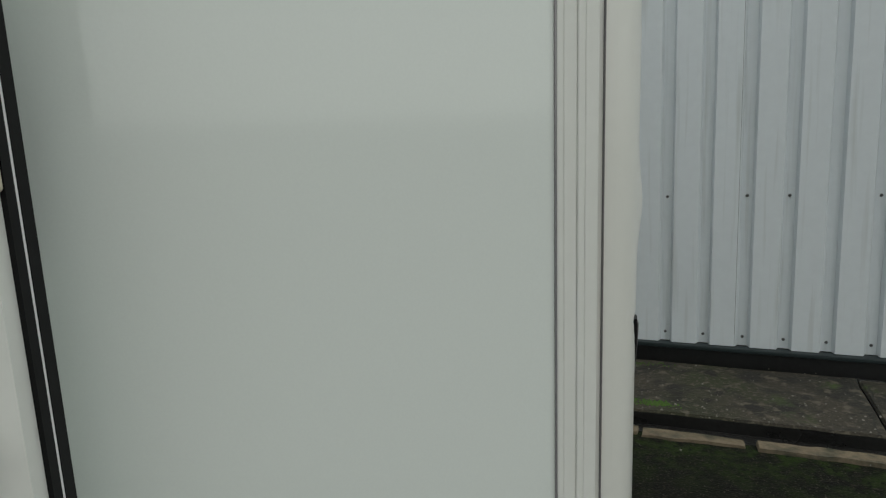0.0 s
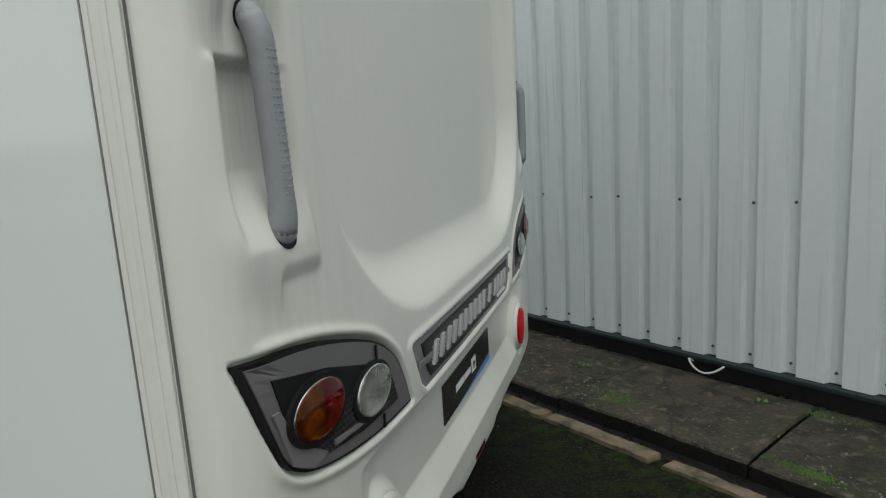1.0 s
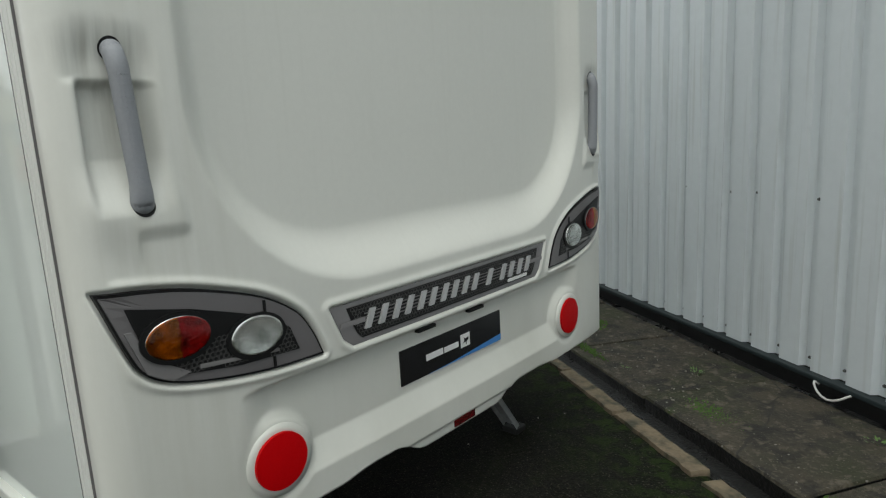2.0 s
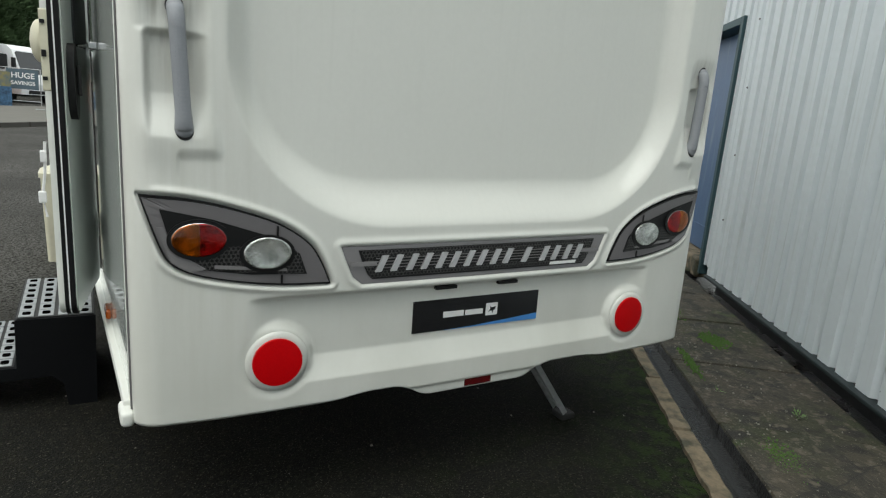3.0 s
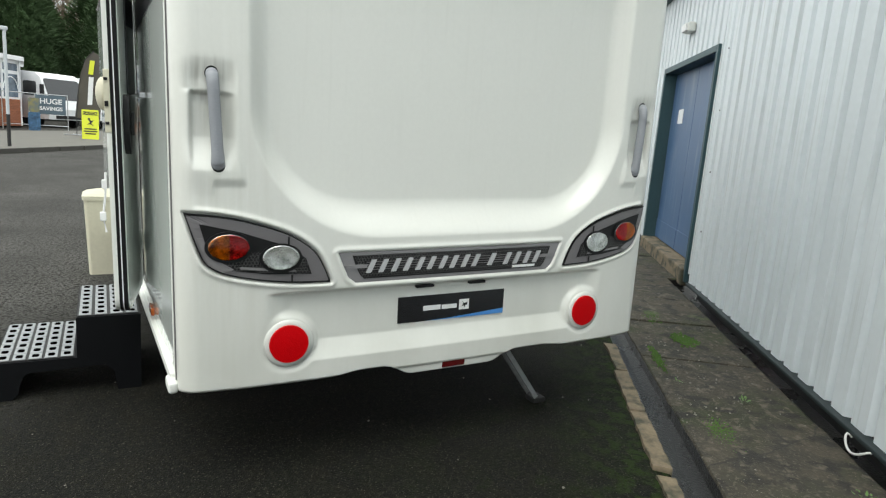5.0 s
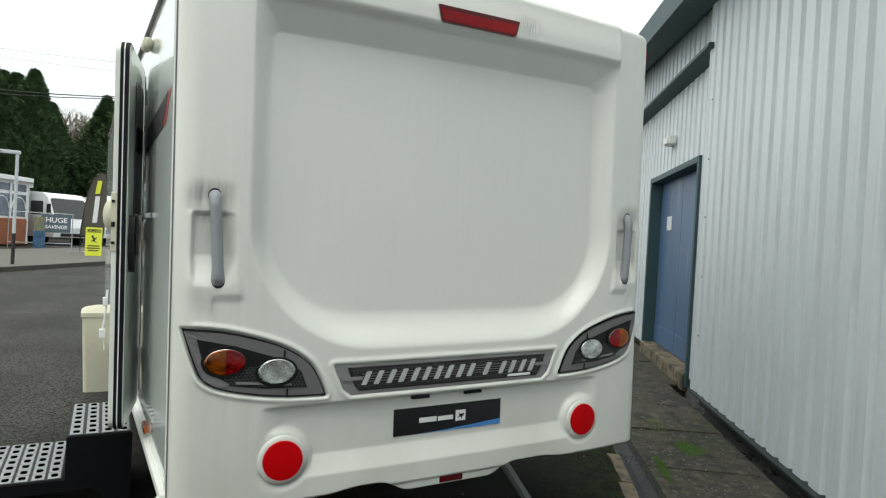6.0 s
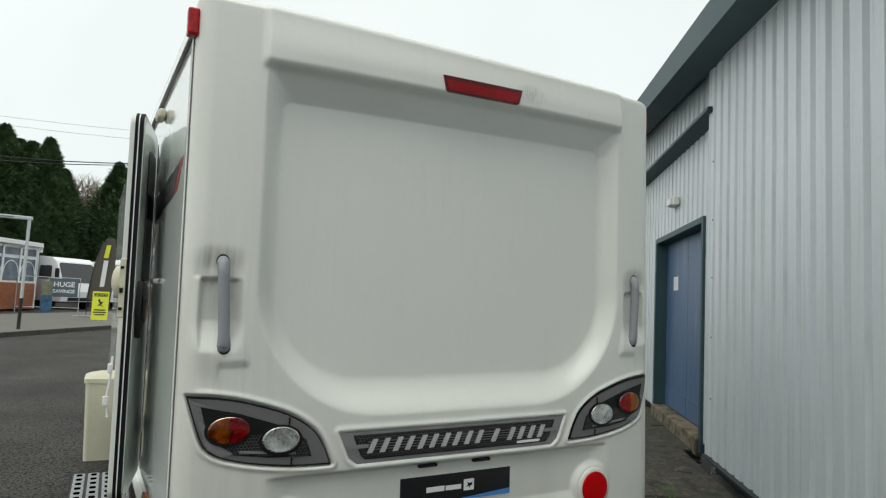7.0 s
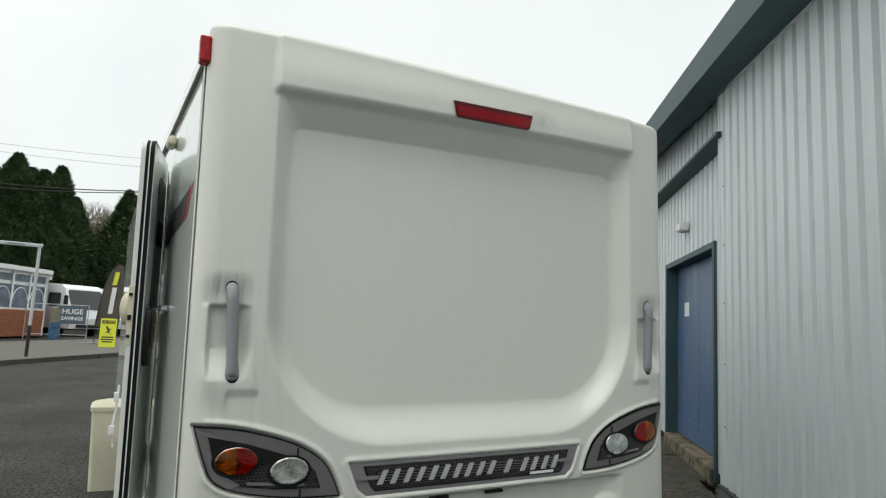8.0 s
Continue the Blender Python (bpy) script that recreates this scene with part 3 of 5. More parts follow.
def poly_distance(y, z, poly):
    """Signed distance to a polygon, negative inside."""
    d = np.full(y.shape, 9.0)
    inside = np.zeros(y.shape, bool)
    for (a, b), (c, e) in zip(poly, poly[1:] + poly[:1]):
        vx, vy = c - a, e - b
        t = np.clip(((y - a) * vx + (z - b) * vy) / (vx * vx + vy * vy), 0, 1)
        d = np.minimum(d, np.hypot(y - a - t * vx, z - b - t * vy))
        cross = ((b > z) != (e > z)) & (y < (c - a) * (z - b) / (e - b + 1e-12) + a)
        inside ^= cross
    return np.where(inside, -d, d)


def rect_distance(y, z, hw, z0, z1, rlow, rtop):
    r = np.where(z < (z0 + z1) / 2, rlow, rtop)
    qy = np.abs(y) - hw + r
    qz = np.abs(z - (z0 + z1) / 2) - (z1 - z0) / 2 + r
    return np.hypot(np.maximum(qy, 0), np.maximum(qz, 0)) + np.minimum(np.maximum(qy, qz), 0) - r


def arc_through(pts, n):
    """An open smooth line through points, its last point left out."""
    k = [np.array(p, float) for p in [pts[0]] + pts + [pts[-1]]]
    out = []
    for p0, p1, p2, p3 in zip(k, k[1:], k[2:], k[3:]):
        for t in np.linspace(0, 1, n, endpoint=False):
            out.append(tuple(0.5 * (2 * p1 + (p2 - p0) * t + (2 * p0 - 5 * p1 + 4 * p2 - p3) * t * t + (3 * p1 - p0 - 3 * p2 + p3) * t ** 3)))
    return out


LAMP = arc_through(LAMP_LOW[:7], 5) + arc_through(LAMP_LOW[6:] + LAMP_LOW[:1], 5)
BADGE = [(-0.533, 0.913), (0.533, 0.913), (0.515, 0.868), (0.492, 0.815), (0.462, 0.791), (-0.462, 0.791), (-0.492, 0.815), (-0.515, 0.868)]


def crown_of(ay):
    """The bow of the rear panel across its width."""
    return 0.033 - 0.024 * ay ** 2.5 - 0.009 * smooth(0.86, 1.10, ay)


def rear(y, z):
    """How far the moulded rear panel stands out at a place of it."""
    y, z = np.asarray(y, float), np.asarray(z, float)
    ay = np.abs(y)
    x = crown_of(ay)
    dout = -rect_distance(y, z, 0.865, 0.968, 2.295, 0.50, 0.04)
    din = rect_distance(y, z, 0.780, 1.118, 2.175, 0.335, 0.03)
    t = np.where(dout <= 0, 0, np.where(din <= 0, 1, dout / (dout + np.maximum(din, 0) + 1e-9)))
    top = smooth(2.0, 2.14, z)
    prof = top * np.clip(t * 1.06 - 0.03, 0, 1) + (1 - top) * smooth(0.0, 1.0, t ** 0.8)
    x = x - 0.074 * prof
    x = x + 0.028 * smooth(2.27, 2.31, z) * smooth(0.890, 0.858, ay) * (1 - 0.5 * smooth(2.34, 2.48, z))
    shelf = smooth(0.772, 0.752, z) * np.clip((z - 0.488) / 0.075, 0, 1) * smooth(0.82, 0.70, ay)
    x = x - 0.034 * shelf
    x = x - 0.010 * smooth(0.412, 0.40, z)
    # grab handle bay: hooded socket above, deep well with a sharp outer cheek, sloping pad below
    fade = smooth(1.098, 1.050, ay)
    well = smooth(1.062, 1.044, ay) * smooth(0.900, 0.955, ay) * np.clip((z - 1.222) / 0.112, 0, 1) * smooth(1.494, 1.474, z)
    hood = smooth(1.088, 1.035, ay) * smooth(0.895, 0.945, ay) * smooth(1.478, 1.496, z) * smooth(1.610, 1.515, z)
    foot = np.where(ay > 0.985, smooth(1.10 + (ay - 0.985) * 0.5, 1.22 + (ay - 0.985) * 0.5, z), smooth(1.160, 1.200, z))
    pad = fade * smooth(0.866, 0.896, ay - (z - 1.183) * 0.16) * smooth(1.338, 1.225, z) * foot
    x = x - 0.036 * well - 0.015 * hood + 0.011 * pad
    dl = poly_distance(ay, z, LAMP)
    x = x + 0.007 * np.exp(-((dl - 0.015) / 0.009) ** 2) * smooth(1.065, 1.03, ay) - 0.014 * smooth(0.010, 0.0, dl)
    db = poly_distance(y, z, BADGE)
    x = x + 0.006 * np.exp(-((db - 0.012) / 0.010) ** 2) - 0.010 * smooth(0.004, -0.004, db)
    dp = np.hypot(ay - 0.723, z - 0.567)
    x = np.where(dp < 0.125, x + (0.016 - x) * smooth(0.125, 0.098, dp), x)
    d = np.hypot(np.maximum(ay - (HW - SIDE), 0) / SIDE, np.maximum(z - (TOP - RAD), 0) / RAD)
    return x - DROP * (1 - np.sqrt(np.maximum(1 - np.minimum(d, 1) ** 2, 0)))


def lean(y, z):
    """The roof line stands a little higher on the nearside."""
    return -0.024 * np.asarray(y, float) * smooth(2.25, 2.5, z)


def hem(y):
    """The lower edge of the rear panel."""
    y = np.asarray(y, float)
    skirt = smooth(-0.34, -0.21, y) * smooth(0.34, 0.20, y)
    arch = smooth(-0.62, -0.40, y) * smooth(-0.18, -0.30, y) + smooth(0.70, 0.45, y) * smooth(0.18, 0.30, y)
    return 0.402 + 0.022 * arch - 0.030 * skirt


ny, nz = 430, 430
uy = np.linspace(-1, 1, ny)
yy = HW * np.sign(uy) * (1 - (1 - np.abs(uy)) ** 1.0)
yy = np.sort(np.concatenate([yy, [s * (HW - SIDE * (1 - math.sin(a))) for s in (-1, 1) for a in np.linspace(0.8, 1.56, 8)]]))
vv = np.linspace(0, 1, nz)
vv = np.sort(np.concatenate([vv, [1 - RAD * (1 - math.sin(a)) / (TOP - 0.4) for a in np.linspace(0.8, 1.56, 8)]]))
Y, V = np.meshgrid(yy, vv)
Z = hem(Y) + (TOP - hem(Y)) * V
X = rear(Y, Z)
qy, qz = np.maximum(np.abs(Y) - (HW - SIDE), 0), np.maximum(Z - (TOP - RAD), 0)
k = np.minimum(1, 1 / np.maximum(np.hypot(qy / SIDE, qz / RAD), 1e-9))
Y = np.where(qy > 0, np.sign(Y) * (HW - SIDE + qy * k), Y)
Z = np.where(qz > 0, TOP - RAD + qz * k, Z)
Z = Z + lean(Y, Z)
nr, nc = X.shape
verts = list(zip(X.ravel().tolist(), Y.ravel().tolist(), Z.ravel().tolist()))
faces = [(r * nc + c, r * nc + c + 1, (r + 1) * nc + c + 1, (r + 1) * nc + c) for r in range(nr - 1) for c in range(nc - 1)]
rim = [c for c in range(nc)] + [r * nc + nc - 1 for r in range(1, nr)] + [(nr - 1) * nc + c for c in range(nc - 2, -1, -1)] + [r * nc for r in range(nr - 2, 0, -1)]
base = len(verts)
verts += [(-0.104, verts[i][1], verts[i][2]) for i in rim]
n = len(rim)
faces += [(rim[i], base + i, base + (i + 1) % n, rim[(i + 1) % n]) for i in range(n)]
me = bpy.data.meshes.new("rear_panel")
me.from_pydata(verts, [], faces)
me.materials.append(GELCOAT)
for f in me.polygons:
    f.use_smooth = True
me.validate()
rear_panel = new("rear_panel", me)
rear_panel.parent = van
rear_panel["label"] = "off-white moulded rear panel with a recessed centre"


def conform(outline, off, thick=0.012, rings=5, dome=0.0, ripple=0.0):
    """A plate that follows the rear panel inside an outline."""
    bm = bmesh.new()
    cy, cz = sum(p[0] for p in outline) / len(outline), sum(p[1] for p in outline) / len(outline)
    loops = []
    for s, o in [(1.0, -thick)] + [(1 - i / rings, None) for i in range(rings)]:
        pts = [(cy + (a - cy) * s, cz + (b - cz) * s) for a, b in outline]
        ys, zs = np.array(pts).T
        ay = np.abs(ys)
        xb = crown_of(ay) - 0.001
        xb = xb - DROP * (1 - np.sqrt(np.maximum(1 - (np.maximum(ay - (HW - SIDE), 0) / SIDE) ** 2, 0)))
        xs_ = xb + off + (o if o is not None else dome * (1 - s * s)) + ripple * np.sin(zs * 560 + ys * 150) * (s < 0.99)
        loops.append([bm.verts.new((float(a), b, c)) for a, (b, c) in zip(xs_, pts)])
    n = len(outline)
    for a, b in zip(loops, loops[1:]):
        for i in range(n):
            bm.faces.new((a[i], a[(i + 1) % n], b[(i + 1) % n], b[i]))
    bm.faces.new(loops[-1])
    return bm


def half_lens(cy, cz, a, b, s):
    """One half of a domed oval lens with fine ribs, on the side s."""
    bm = bmesh.new()
    rows = []
    for r in np.linspace(0, 1, 13):
        row = []
        for t in np.linspace(-math.pi / 2, math.pi / 2, 25):
            y, z = cy + s * (0.0006 + a * r * math.cos(t)), cz + b * r * math.sin(t)
            x = float(crown_of(abs(y))) - 0.001 + 0.016 + 0.010 * math.sqrt(max(0, 1 - 0.97 * r * r)) + 0.0007 * math.sin(y * 900) * (r < 0.95)
            row.append(bm.verts.new((x, y, z)))
        rows.append(row)
    for p, q in zip(rows, rows[1:]):
        for i in range(24):
            if len({p[i], p[i + 1], q[i + 1], q[i]}) == 4:
                bm.faces.new((p[i], p[i + 1], q[i + 1], q[i]))
    bmesh.ops.remove_doubles(bm, verts=bm.verts, dist=1e-6)
    return bm


def ellipse(cy, cz, a, b, n=36):
    return [(cy + a * math.cos(t), cz + b * math.sin(t)) for t in np.linspace(0, 2 * math.pi, n, endpoint=False)]


def hexes(centre, region, pitch, r, x_off):
    """A field of small hexagon rings inside a region test."""
    bm = bmesh.new()
    for i in range(-80, 81):
        for j in range(-18, 19):
            y = centre[0] + pitch * (i + 0.5 * (j % 2))
            z = centre[1] + pitch * 0.866 * j
            if not region(y, z):
                continue
            xb = float(crown_of(abs(y))) - 0.001 + x_off
            o = [bm.verts.new((xb, y + r * math.sin(k * math.pi / 3), z + r * math.cos(k * math.pi / 3))) for k in range(6)]
            q = [bm.verts.new((xb, y + r * 0.78 * math.sin(k * math.pi / 3), z + r * 0.78 * math.cos(k * math.pi / 3))) for k in range(6)]
            for k in range(6):
                bm.faces.new((o[k], o[(k + 1) % 6], q[(k + 1) % 6], q[k]))
    return bm


def in_poly(poly):
    def test(y, z):
        return poly_distance(np.array([y]), np.array([z]), poly)[0] < -0.006
    return test


def mirror(poly, s):
    return [(s * a, b) for a, b in poly]


for s in (-1, 1):
    outer = mirror(LAMP, s)
    cluster = part("tail_lamp", conform(outer, 0.004, 0.022), BLACK, van, "dark grey tail lamp with round lenses")
    my, mz = sum(p[0] for p in outer) / len(outer), sum(p[1] for p in outer) / len(outer)
    part("bezel", conform([(my + (a - my) * 0.972, mz + (b - mz) * 0.945) for a, b in outer], 0.006, 0.006), BEZEL, cluster)
    wedge = mirror([(1.035, 1.035), (0.90, 1.005), (0.72, 0.945), (0.662, 0.90), (0.64, 0.838), (0.80, 0.845), (0.955, 0.868), (0.998, 0.90), (1.012, 0.95)], s)
    part("inner_mask", conform(dense(wedge, 5), 0.008, 0.004), BLACK, cluster)
    part("honeycomb", hexes((s * 0.8, 0.88), lambda y, z: in_poly(wedge)(y, z) and z < 0.925 and abs(y) < 0.95, 0.0125, 0.0066, 0.0105), HEXGREY, cluster)
    part("light_bar", conform(dense(mirror([(0.90, 0.878), (0.70, 0.858), (0.70, 0.850), (0.90, 0.868)], s), 5), 0.0115, 0.004), BEZEL_LIGHT, cluster)
    part("outer_fillet", conform(dense(mirror([(1.043, 0.985), (1.028, 0.985), (0.985, 0.90), (0.92, 0.868), (0.96, 0.858), (1.01, 0.888)], s), 4), 0.0105, 0.004), BEZEL_LIGHT, cluster)
    for a in (0.728, 0.715):
        z0, z1 = (0.955, 0.985) if a == 0.728 else (0.812, 0.840)
        part("split_line", conform(dense(mirror([(a - 0.003, z0), (a + 0.003, z0), (a + 0.003, z1), (a - 0.003, z1)], s), 2), 0.012, 0.003), BLACK, cluster)
    part("lamp_rim", conform(ellipse(s * 0.939, 0.951, 0.081, 0.057), 0.016, 0.016), BLACK, cluster)
    part("reflector_dish", conform(ellipse(s * 0.939, 0.951, 0.070, 0.047), 0.0172, 0.004, 10, 0.0), DISH_DARK, cluster, smooth=True)
    part("red_lens", half_lens(s * 0.939, 0.951, 0.069, 0.046, -s), LENS_RED, cluster, smooth=True)
    part("amber_lens", half_lens(s * 0.939, 0.951, 0.069, 0.046, s), LENS_AMBER, cluster, smooth=True)
    part("reversing_rim", conform(ellipse(s * 0.756, 0.905, 0.078, 0.055), 0.014, 0.014), BLACK, cluster)
    part("reversing_dish", conform(ellipse(s * 0.756, 0.907, 0.067, 0.046), 0.0155, 0.004, 10, -0.001), DISH, cluster, smooth=True)
    part("reversing_lens", conform(ellipse(s * 0.756, 0.907, 0.066, 0.045), 0.020, 0.008, 14, 0.010, 0.0005), LENS_CLEAR, cluster, "clear ribbed reversing lens", smooth=True)
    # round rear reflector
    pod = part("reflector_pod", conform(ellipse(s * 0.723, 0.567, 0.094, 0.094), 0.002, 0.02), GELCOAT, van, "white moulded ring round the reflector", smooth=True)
    part("reflector", conform(ellipse(s * 0.723, 0.567, 0.074, 0.074, 48), 0.010, 0.02, dome=0.003), RED, pod, "round red reflector")
    # grab handle
    hx = 0.036
    bm = bmesh.new()
    pts = []
    for t in np.linspace(0, 1, 30):
        sink = 0.007 * max(0, 1 - t * 7) ** 2 + 0.014 * max(0, 1 - (1 - t) * 7) ** 2
        pts.append((hx - 0.022 - sink, s * (0.969 + 0.015 * t), 1.243 + 0.303 * t))
    tube(bm, pts, [0.0195 + 0.0035 * max(0, 1 - t * 6) + 0.001 * max(0, 1 - (1 - t) * 6) for t in np.linspace(0, 1, 30)], 16)
    for p, q in ((pts[0], 0.023), (pts[-1], 0.0205)):
        bmesh.ops.create_uvsphere(bm, u_segments=18, v_segments=12, radius=q, matrix=Matrix.Translation(p))
    for v in bm.verts:
        mid_y = s * (0.969 + 0.015 * (v.co.z - 1.243) / 0.303)
        v.co.y = mid_y + (v.co.y - mid_y) * 1.04
    grab = part("grab_handle", bm, HANDLE, van, "grey ribbed plastic grab handle", smooth=True)
    bm = bmesh.new()
    for i in range(21):
        z = 1.288 + 0.0105 * i
        for j in (-1.5, -0.5, 0.5, 1.5):
            t = (z - 1.243) / 0.303
            xq = hx - 0.022 + 0.0188 - 0.0019 * abs(j) ** 1.5
            bmesh.ops.create_cone(bm, segments=6, radius1=0.0028, radius2=0.0018, depth=0.0036, cap_ends=True, matrix=Matrix.Translation((xq, s * (0.969 + 0.015 * t) + 0.0065 * j, z)) @ Matrix.Rotation(radians(90), 4, "Y"))
    part("grip_dots", bm, HANDLE, grab)
    # Black discs round the handle ends paint the thin shadow ring there.
    for z, y, q in ((1.2410, 0.969, 0.0226), (1.5485, 0.985, 0.0218)):
        bm = bmesh.new()
        prism(bm, ellipse(s * y, z, q, q * 1.1, 24), lambda u, v, w: (float(rear(u, v)) - 0.004 + w, u, v), 0.0055)
        part("socket_rim", bm, BLACK, grab)
    # side marker at the roof corner
    bm = bmesh.new()
    mc = 1.124 if s < 0 else 1.090
    box(bm, -0.088, -0.034, s * mc - 0.021, s * mc + 0.021, 2.368 - 0.045 * (s > 0), 2.470 - 0.045 * (s > 0), 0.009)
    part("marker_lamp", bm, MARKER, van, "red marker lamp")

# nameplate: maker's lettering drawn as plain slanted strokes
badge = part("badge_panel", conform(dense(BADGE, 10), 0.001), BEZEL_LIGHT, van, "dark badge panel with silver raised emblem")
inner = [(-0.478, 0.900), (0.478, 0.900), (0.462, 0.855), (0.445, 0.822), (0.430, 0.806), (-0.430, 0.806), (-0.445, 0.822), (-0.462, 0.855)]
part("badge_field", conform(dense(inner, 10), 0.004, 0.003), BLACK, badge)
part("honeycomb", hexes((0, 0.85), lambda y, z: in_poly(inner)(y, z) and not (0.838 < z < 0.872 and abs(y) < 0.43), 0.0125, 0.0066, 0.0062), HEXGREY, badge)
for i in range(4):
    z = 0.840 + 0.010 * i
    part("pinstripe", conform(dense([(-0.42, z), (0.42, z), (0.42, z + 0.003), (-0.42, z + 0.003)], 12), 0.0065, 0.002), BEZEL, badge)
for a, b in ((-0.505, -0.418), (0.418, 0.505)):
    part("wing_bar", conform(dense([(a, 0.850), (b, 0.850), (b, 0.864), (a, 0.864)], 4), 0.008, 0.004), BEZEL_LIGHT, badge)
for i in range(8):
    c = -0.375 + 0.107 * i
    w = 0.036 if i != 5 else 0.012
    sl = 0.012
    for a, b in ((c - w, c - w + 0.020), (c + w - 0.020, c + w)) if i != 5 else ((c - 0.010, c + 0.010),):
        part("emblem_stroke", conform(dense([(a - sl, 0.830), (b - sl, 0.830), (b + sl, 0.882), (a + sl, 0.882)], 5), 0.012, 0.008), LETTER, badge, "silver raised emblem stroke")
part("emblem_stroke", conform(dense([(0.27, 0.812), (0.39, 0.812), (0.393, 0.822), (0.273, 0.822)], 5), 0.010, 0.005), WHITE, badge)

# dealer plate
bm = bmesh.new()
prism(bm, rounded(-0.272, 0.272, 0.581, 0.715, 0.008), lambda u, v, w: (-0.012 + w, u, v), 0.010)
plate = part("dealer_plate", bm, TRIM, van, "black dealer plate with a white strip and blue corner")
bm = bmesh.new()
prism(bm, [(-0.262, 0.592), (0.262, 0.592), (0.262, 0.705), (-0.262, 0.705)], lambda u, v, w: (-0.002 + w, u, v), 0.004)
part("plate_face", bm, PLATE, plate)
bm = bmesh.new()
prism(bm, [(-0.14, 0.5925), (0.2615, 0.5925), (0.2615, 0.616), (0.10, 0.604), (-0.02, 0.596)], lambda u, v, w: (0.0021 + w, u, v), 0.0008)
part("blue_stripe", bm, BLUE, plate)
for a, b, z0, z1 in ((-0.145, -0.062, 0.638, 0.659), (-0.056, 0.018, 0.638, 0.657), (0.030, 0.080, 0.628, 0.674)):
    bm = bmesh.new()
    prism(bm, [(a, z0), (b, z0), (b, z1), (a, z1)], lambda u, v, w: (0.0021 + w, u, v), 0.0008)
    part("white_bar", bm, WHITE, plate)
bm = bmesh.new()
prism(bm, [(0.040, 0.640), (0.050, 0.652), (0.046, 0.664), (0.056, 0.656), (0.072, 0.660), (0.070, 0.648), (0.062, 0.646), (0.060, 0.634), (0.054, 0.646)], lambda u, v, w: (0.003 + w, u, v), 0.0006)
part("black_mark", bm, PLATE, plate)
for c in (-0.145, 0.11):
    bm = bmesh.new()
    box(bm, -0.012, 0.016, c - 0.042, c + 0.042, 0.744, 0.756, 0.003)
    part("plate_lamp", bm, BLACK, van, "small black number plate lamp")

# high brake lamp, red lamp in the skirt, jack
bm = bmesh.new()
prism(bm, [(-0.150, 2.370), (0.248, 2.370), (0.232, 2.308), (0.222, 2.301), (-0.124, 2.301), (-0.136, 2.308)], lambda u, v, w: (0.044 + w, u, v), 0.024)
brake = part("high_brake_lamp", bm, BLACK_RED, van, "long red high-level brake lamp")
bm = bmesh.new()
prism(bm, [(-0.138, 2.352), (0.234, 2.352), (0.222, 2.309), (-0.126, 2.309)], lambda u, v, w: (0.0675 + w, u, v), 0.003)
part("brake_lens", bm, mat("crimson_lens", (0.25, 0.002, 0.006), 0.2, vary=0.4, fine=150, bump=0.4), brake)
for c in (-0.112, 0.212):
    bm = bmesh.new()
    prism(bm, ellipse(c, 2.331, 0.004, 0.004, 10), lambda u, v, w: (0.0700 + w, u, v), 0.002)
    part("screw", bm, DARKSTEEL, brake)
bm = bmesh.new()
box(bm, -0.03, 0.026, -0.050, 0.064, 0.376, 0.418, 0.004)
part("fog_lamp", bm, BLACK_RED, van, "small red fog lamp in the lower skirt")

# body: sides, roof, floor
bm = bmesh.new()
L = -5.9
sec = [(HW, 0.42), (HW, TOP - RAD)] + [(HW - RAD + RAD * math.cos(a), TOP - RAD + RAD * math.sin(a)) for a in np.linspace(0.2, math.pi / 2, 6)]
sec = sec + [(-a, b) for a, b in reversed(sec)]
prev = None
for x in (-0.104, -1.5, -3.0, -4.4, -5.3, L):
    f = 1 if x > -5 else (0.985 if x > -5.5 else 0.93)
    ring = [bm.verts.new((x, y, 0.42 + (z + float(lean(y, z)) - 0.42) * (f if z > 1.2 else 1))) for y, z in sec]
    if prev:
        for i in range(len(ring)):
            j = (i + 1) % len(ring)
            bm.faces.new((prev[i], prev[j], ring[j], ring[i]))
    else:
        bm.faces.new(ring)
    prev = ring
bm.faces.new(prev)
part("body", bm, SKIN, van, "glossy pale side walls and roof")

# side trim, bottom rail, decals
for s in (-1, 1):
    bm = bmesh.new()
    box(bm, -0.1555, -0.1530, s * (HW + 0.0015) - 0.002, s * (HW + 0.0015) + 0.002, 0.43, 2.40)
    part("panel_joint", bm, BEZEL_LIGHT, van, "dark sealed joint at the rear corner")
    bm = bmesh.new()
    box(bm, -0.0870, -0.0860, s * (HW + 0.002) - 0.0033, s * (HW + 0.002) + 0.0033, 0.43, 2.40)
    part("panel_joint", bm, BEZEL, van, "dark sealed joint at the rear corner")
for x0, x1, d in ((-0.1528, -0.143, 0.0050), (-0.143, -0.124, 0.0035), (-0.124, -0.1135, 0.0055), (-0.1135, -0.0938, 0.0042)):
    bm = bmesh.new()
    box(bm, x0, x1, -HW - d, -HW + 0.002, 0.43, 2.41, 0.002)
    part("corner_trim", bm, TRIM, van)
bm = bmesh.new()
box(bm, -5.6, -0.11, -HW - 0.022, -HW + 0.01, 0.415, 0.452, 0.006)
part("bottom_rail", bm, TRIM, van, "white bottom rail along the side")
bm = bmesh.new()
box(bm, -0.16, -0.06, -HW - 0.034, -HW + 0.004, 0.388, 0.436, 0.014, seg=3)
part("rail_cap", bm, TRIM, van)
bm = bmesh.new()
box(bm, -5.6, -0.11, -HW - 0.004, -HW + 0.004, 2.392, 2.43, 0.002)
tube(bm, [(-5.6, -HW - 0.009, 2.396), (-0.11, -HW - 0.009, 2.396)], 0.0075, 10)
part("awning_rail", bm, BEZEL_LIGHT, van, "grey awning rail under the roof edge")
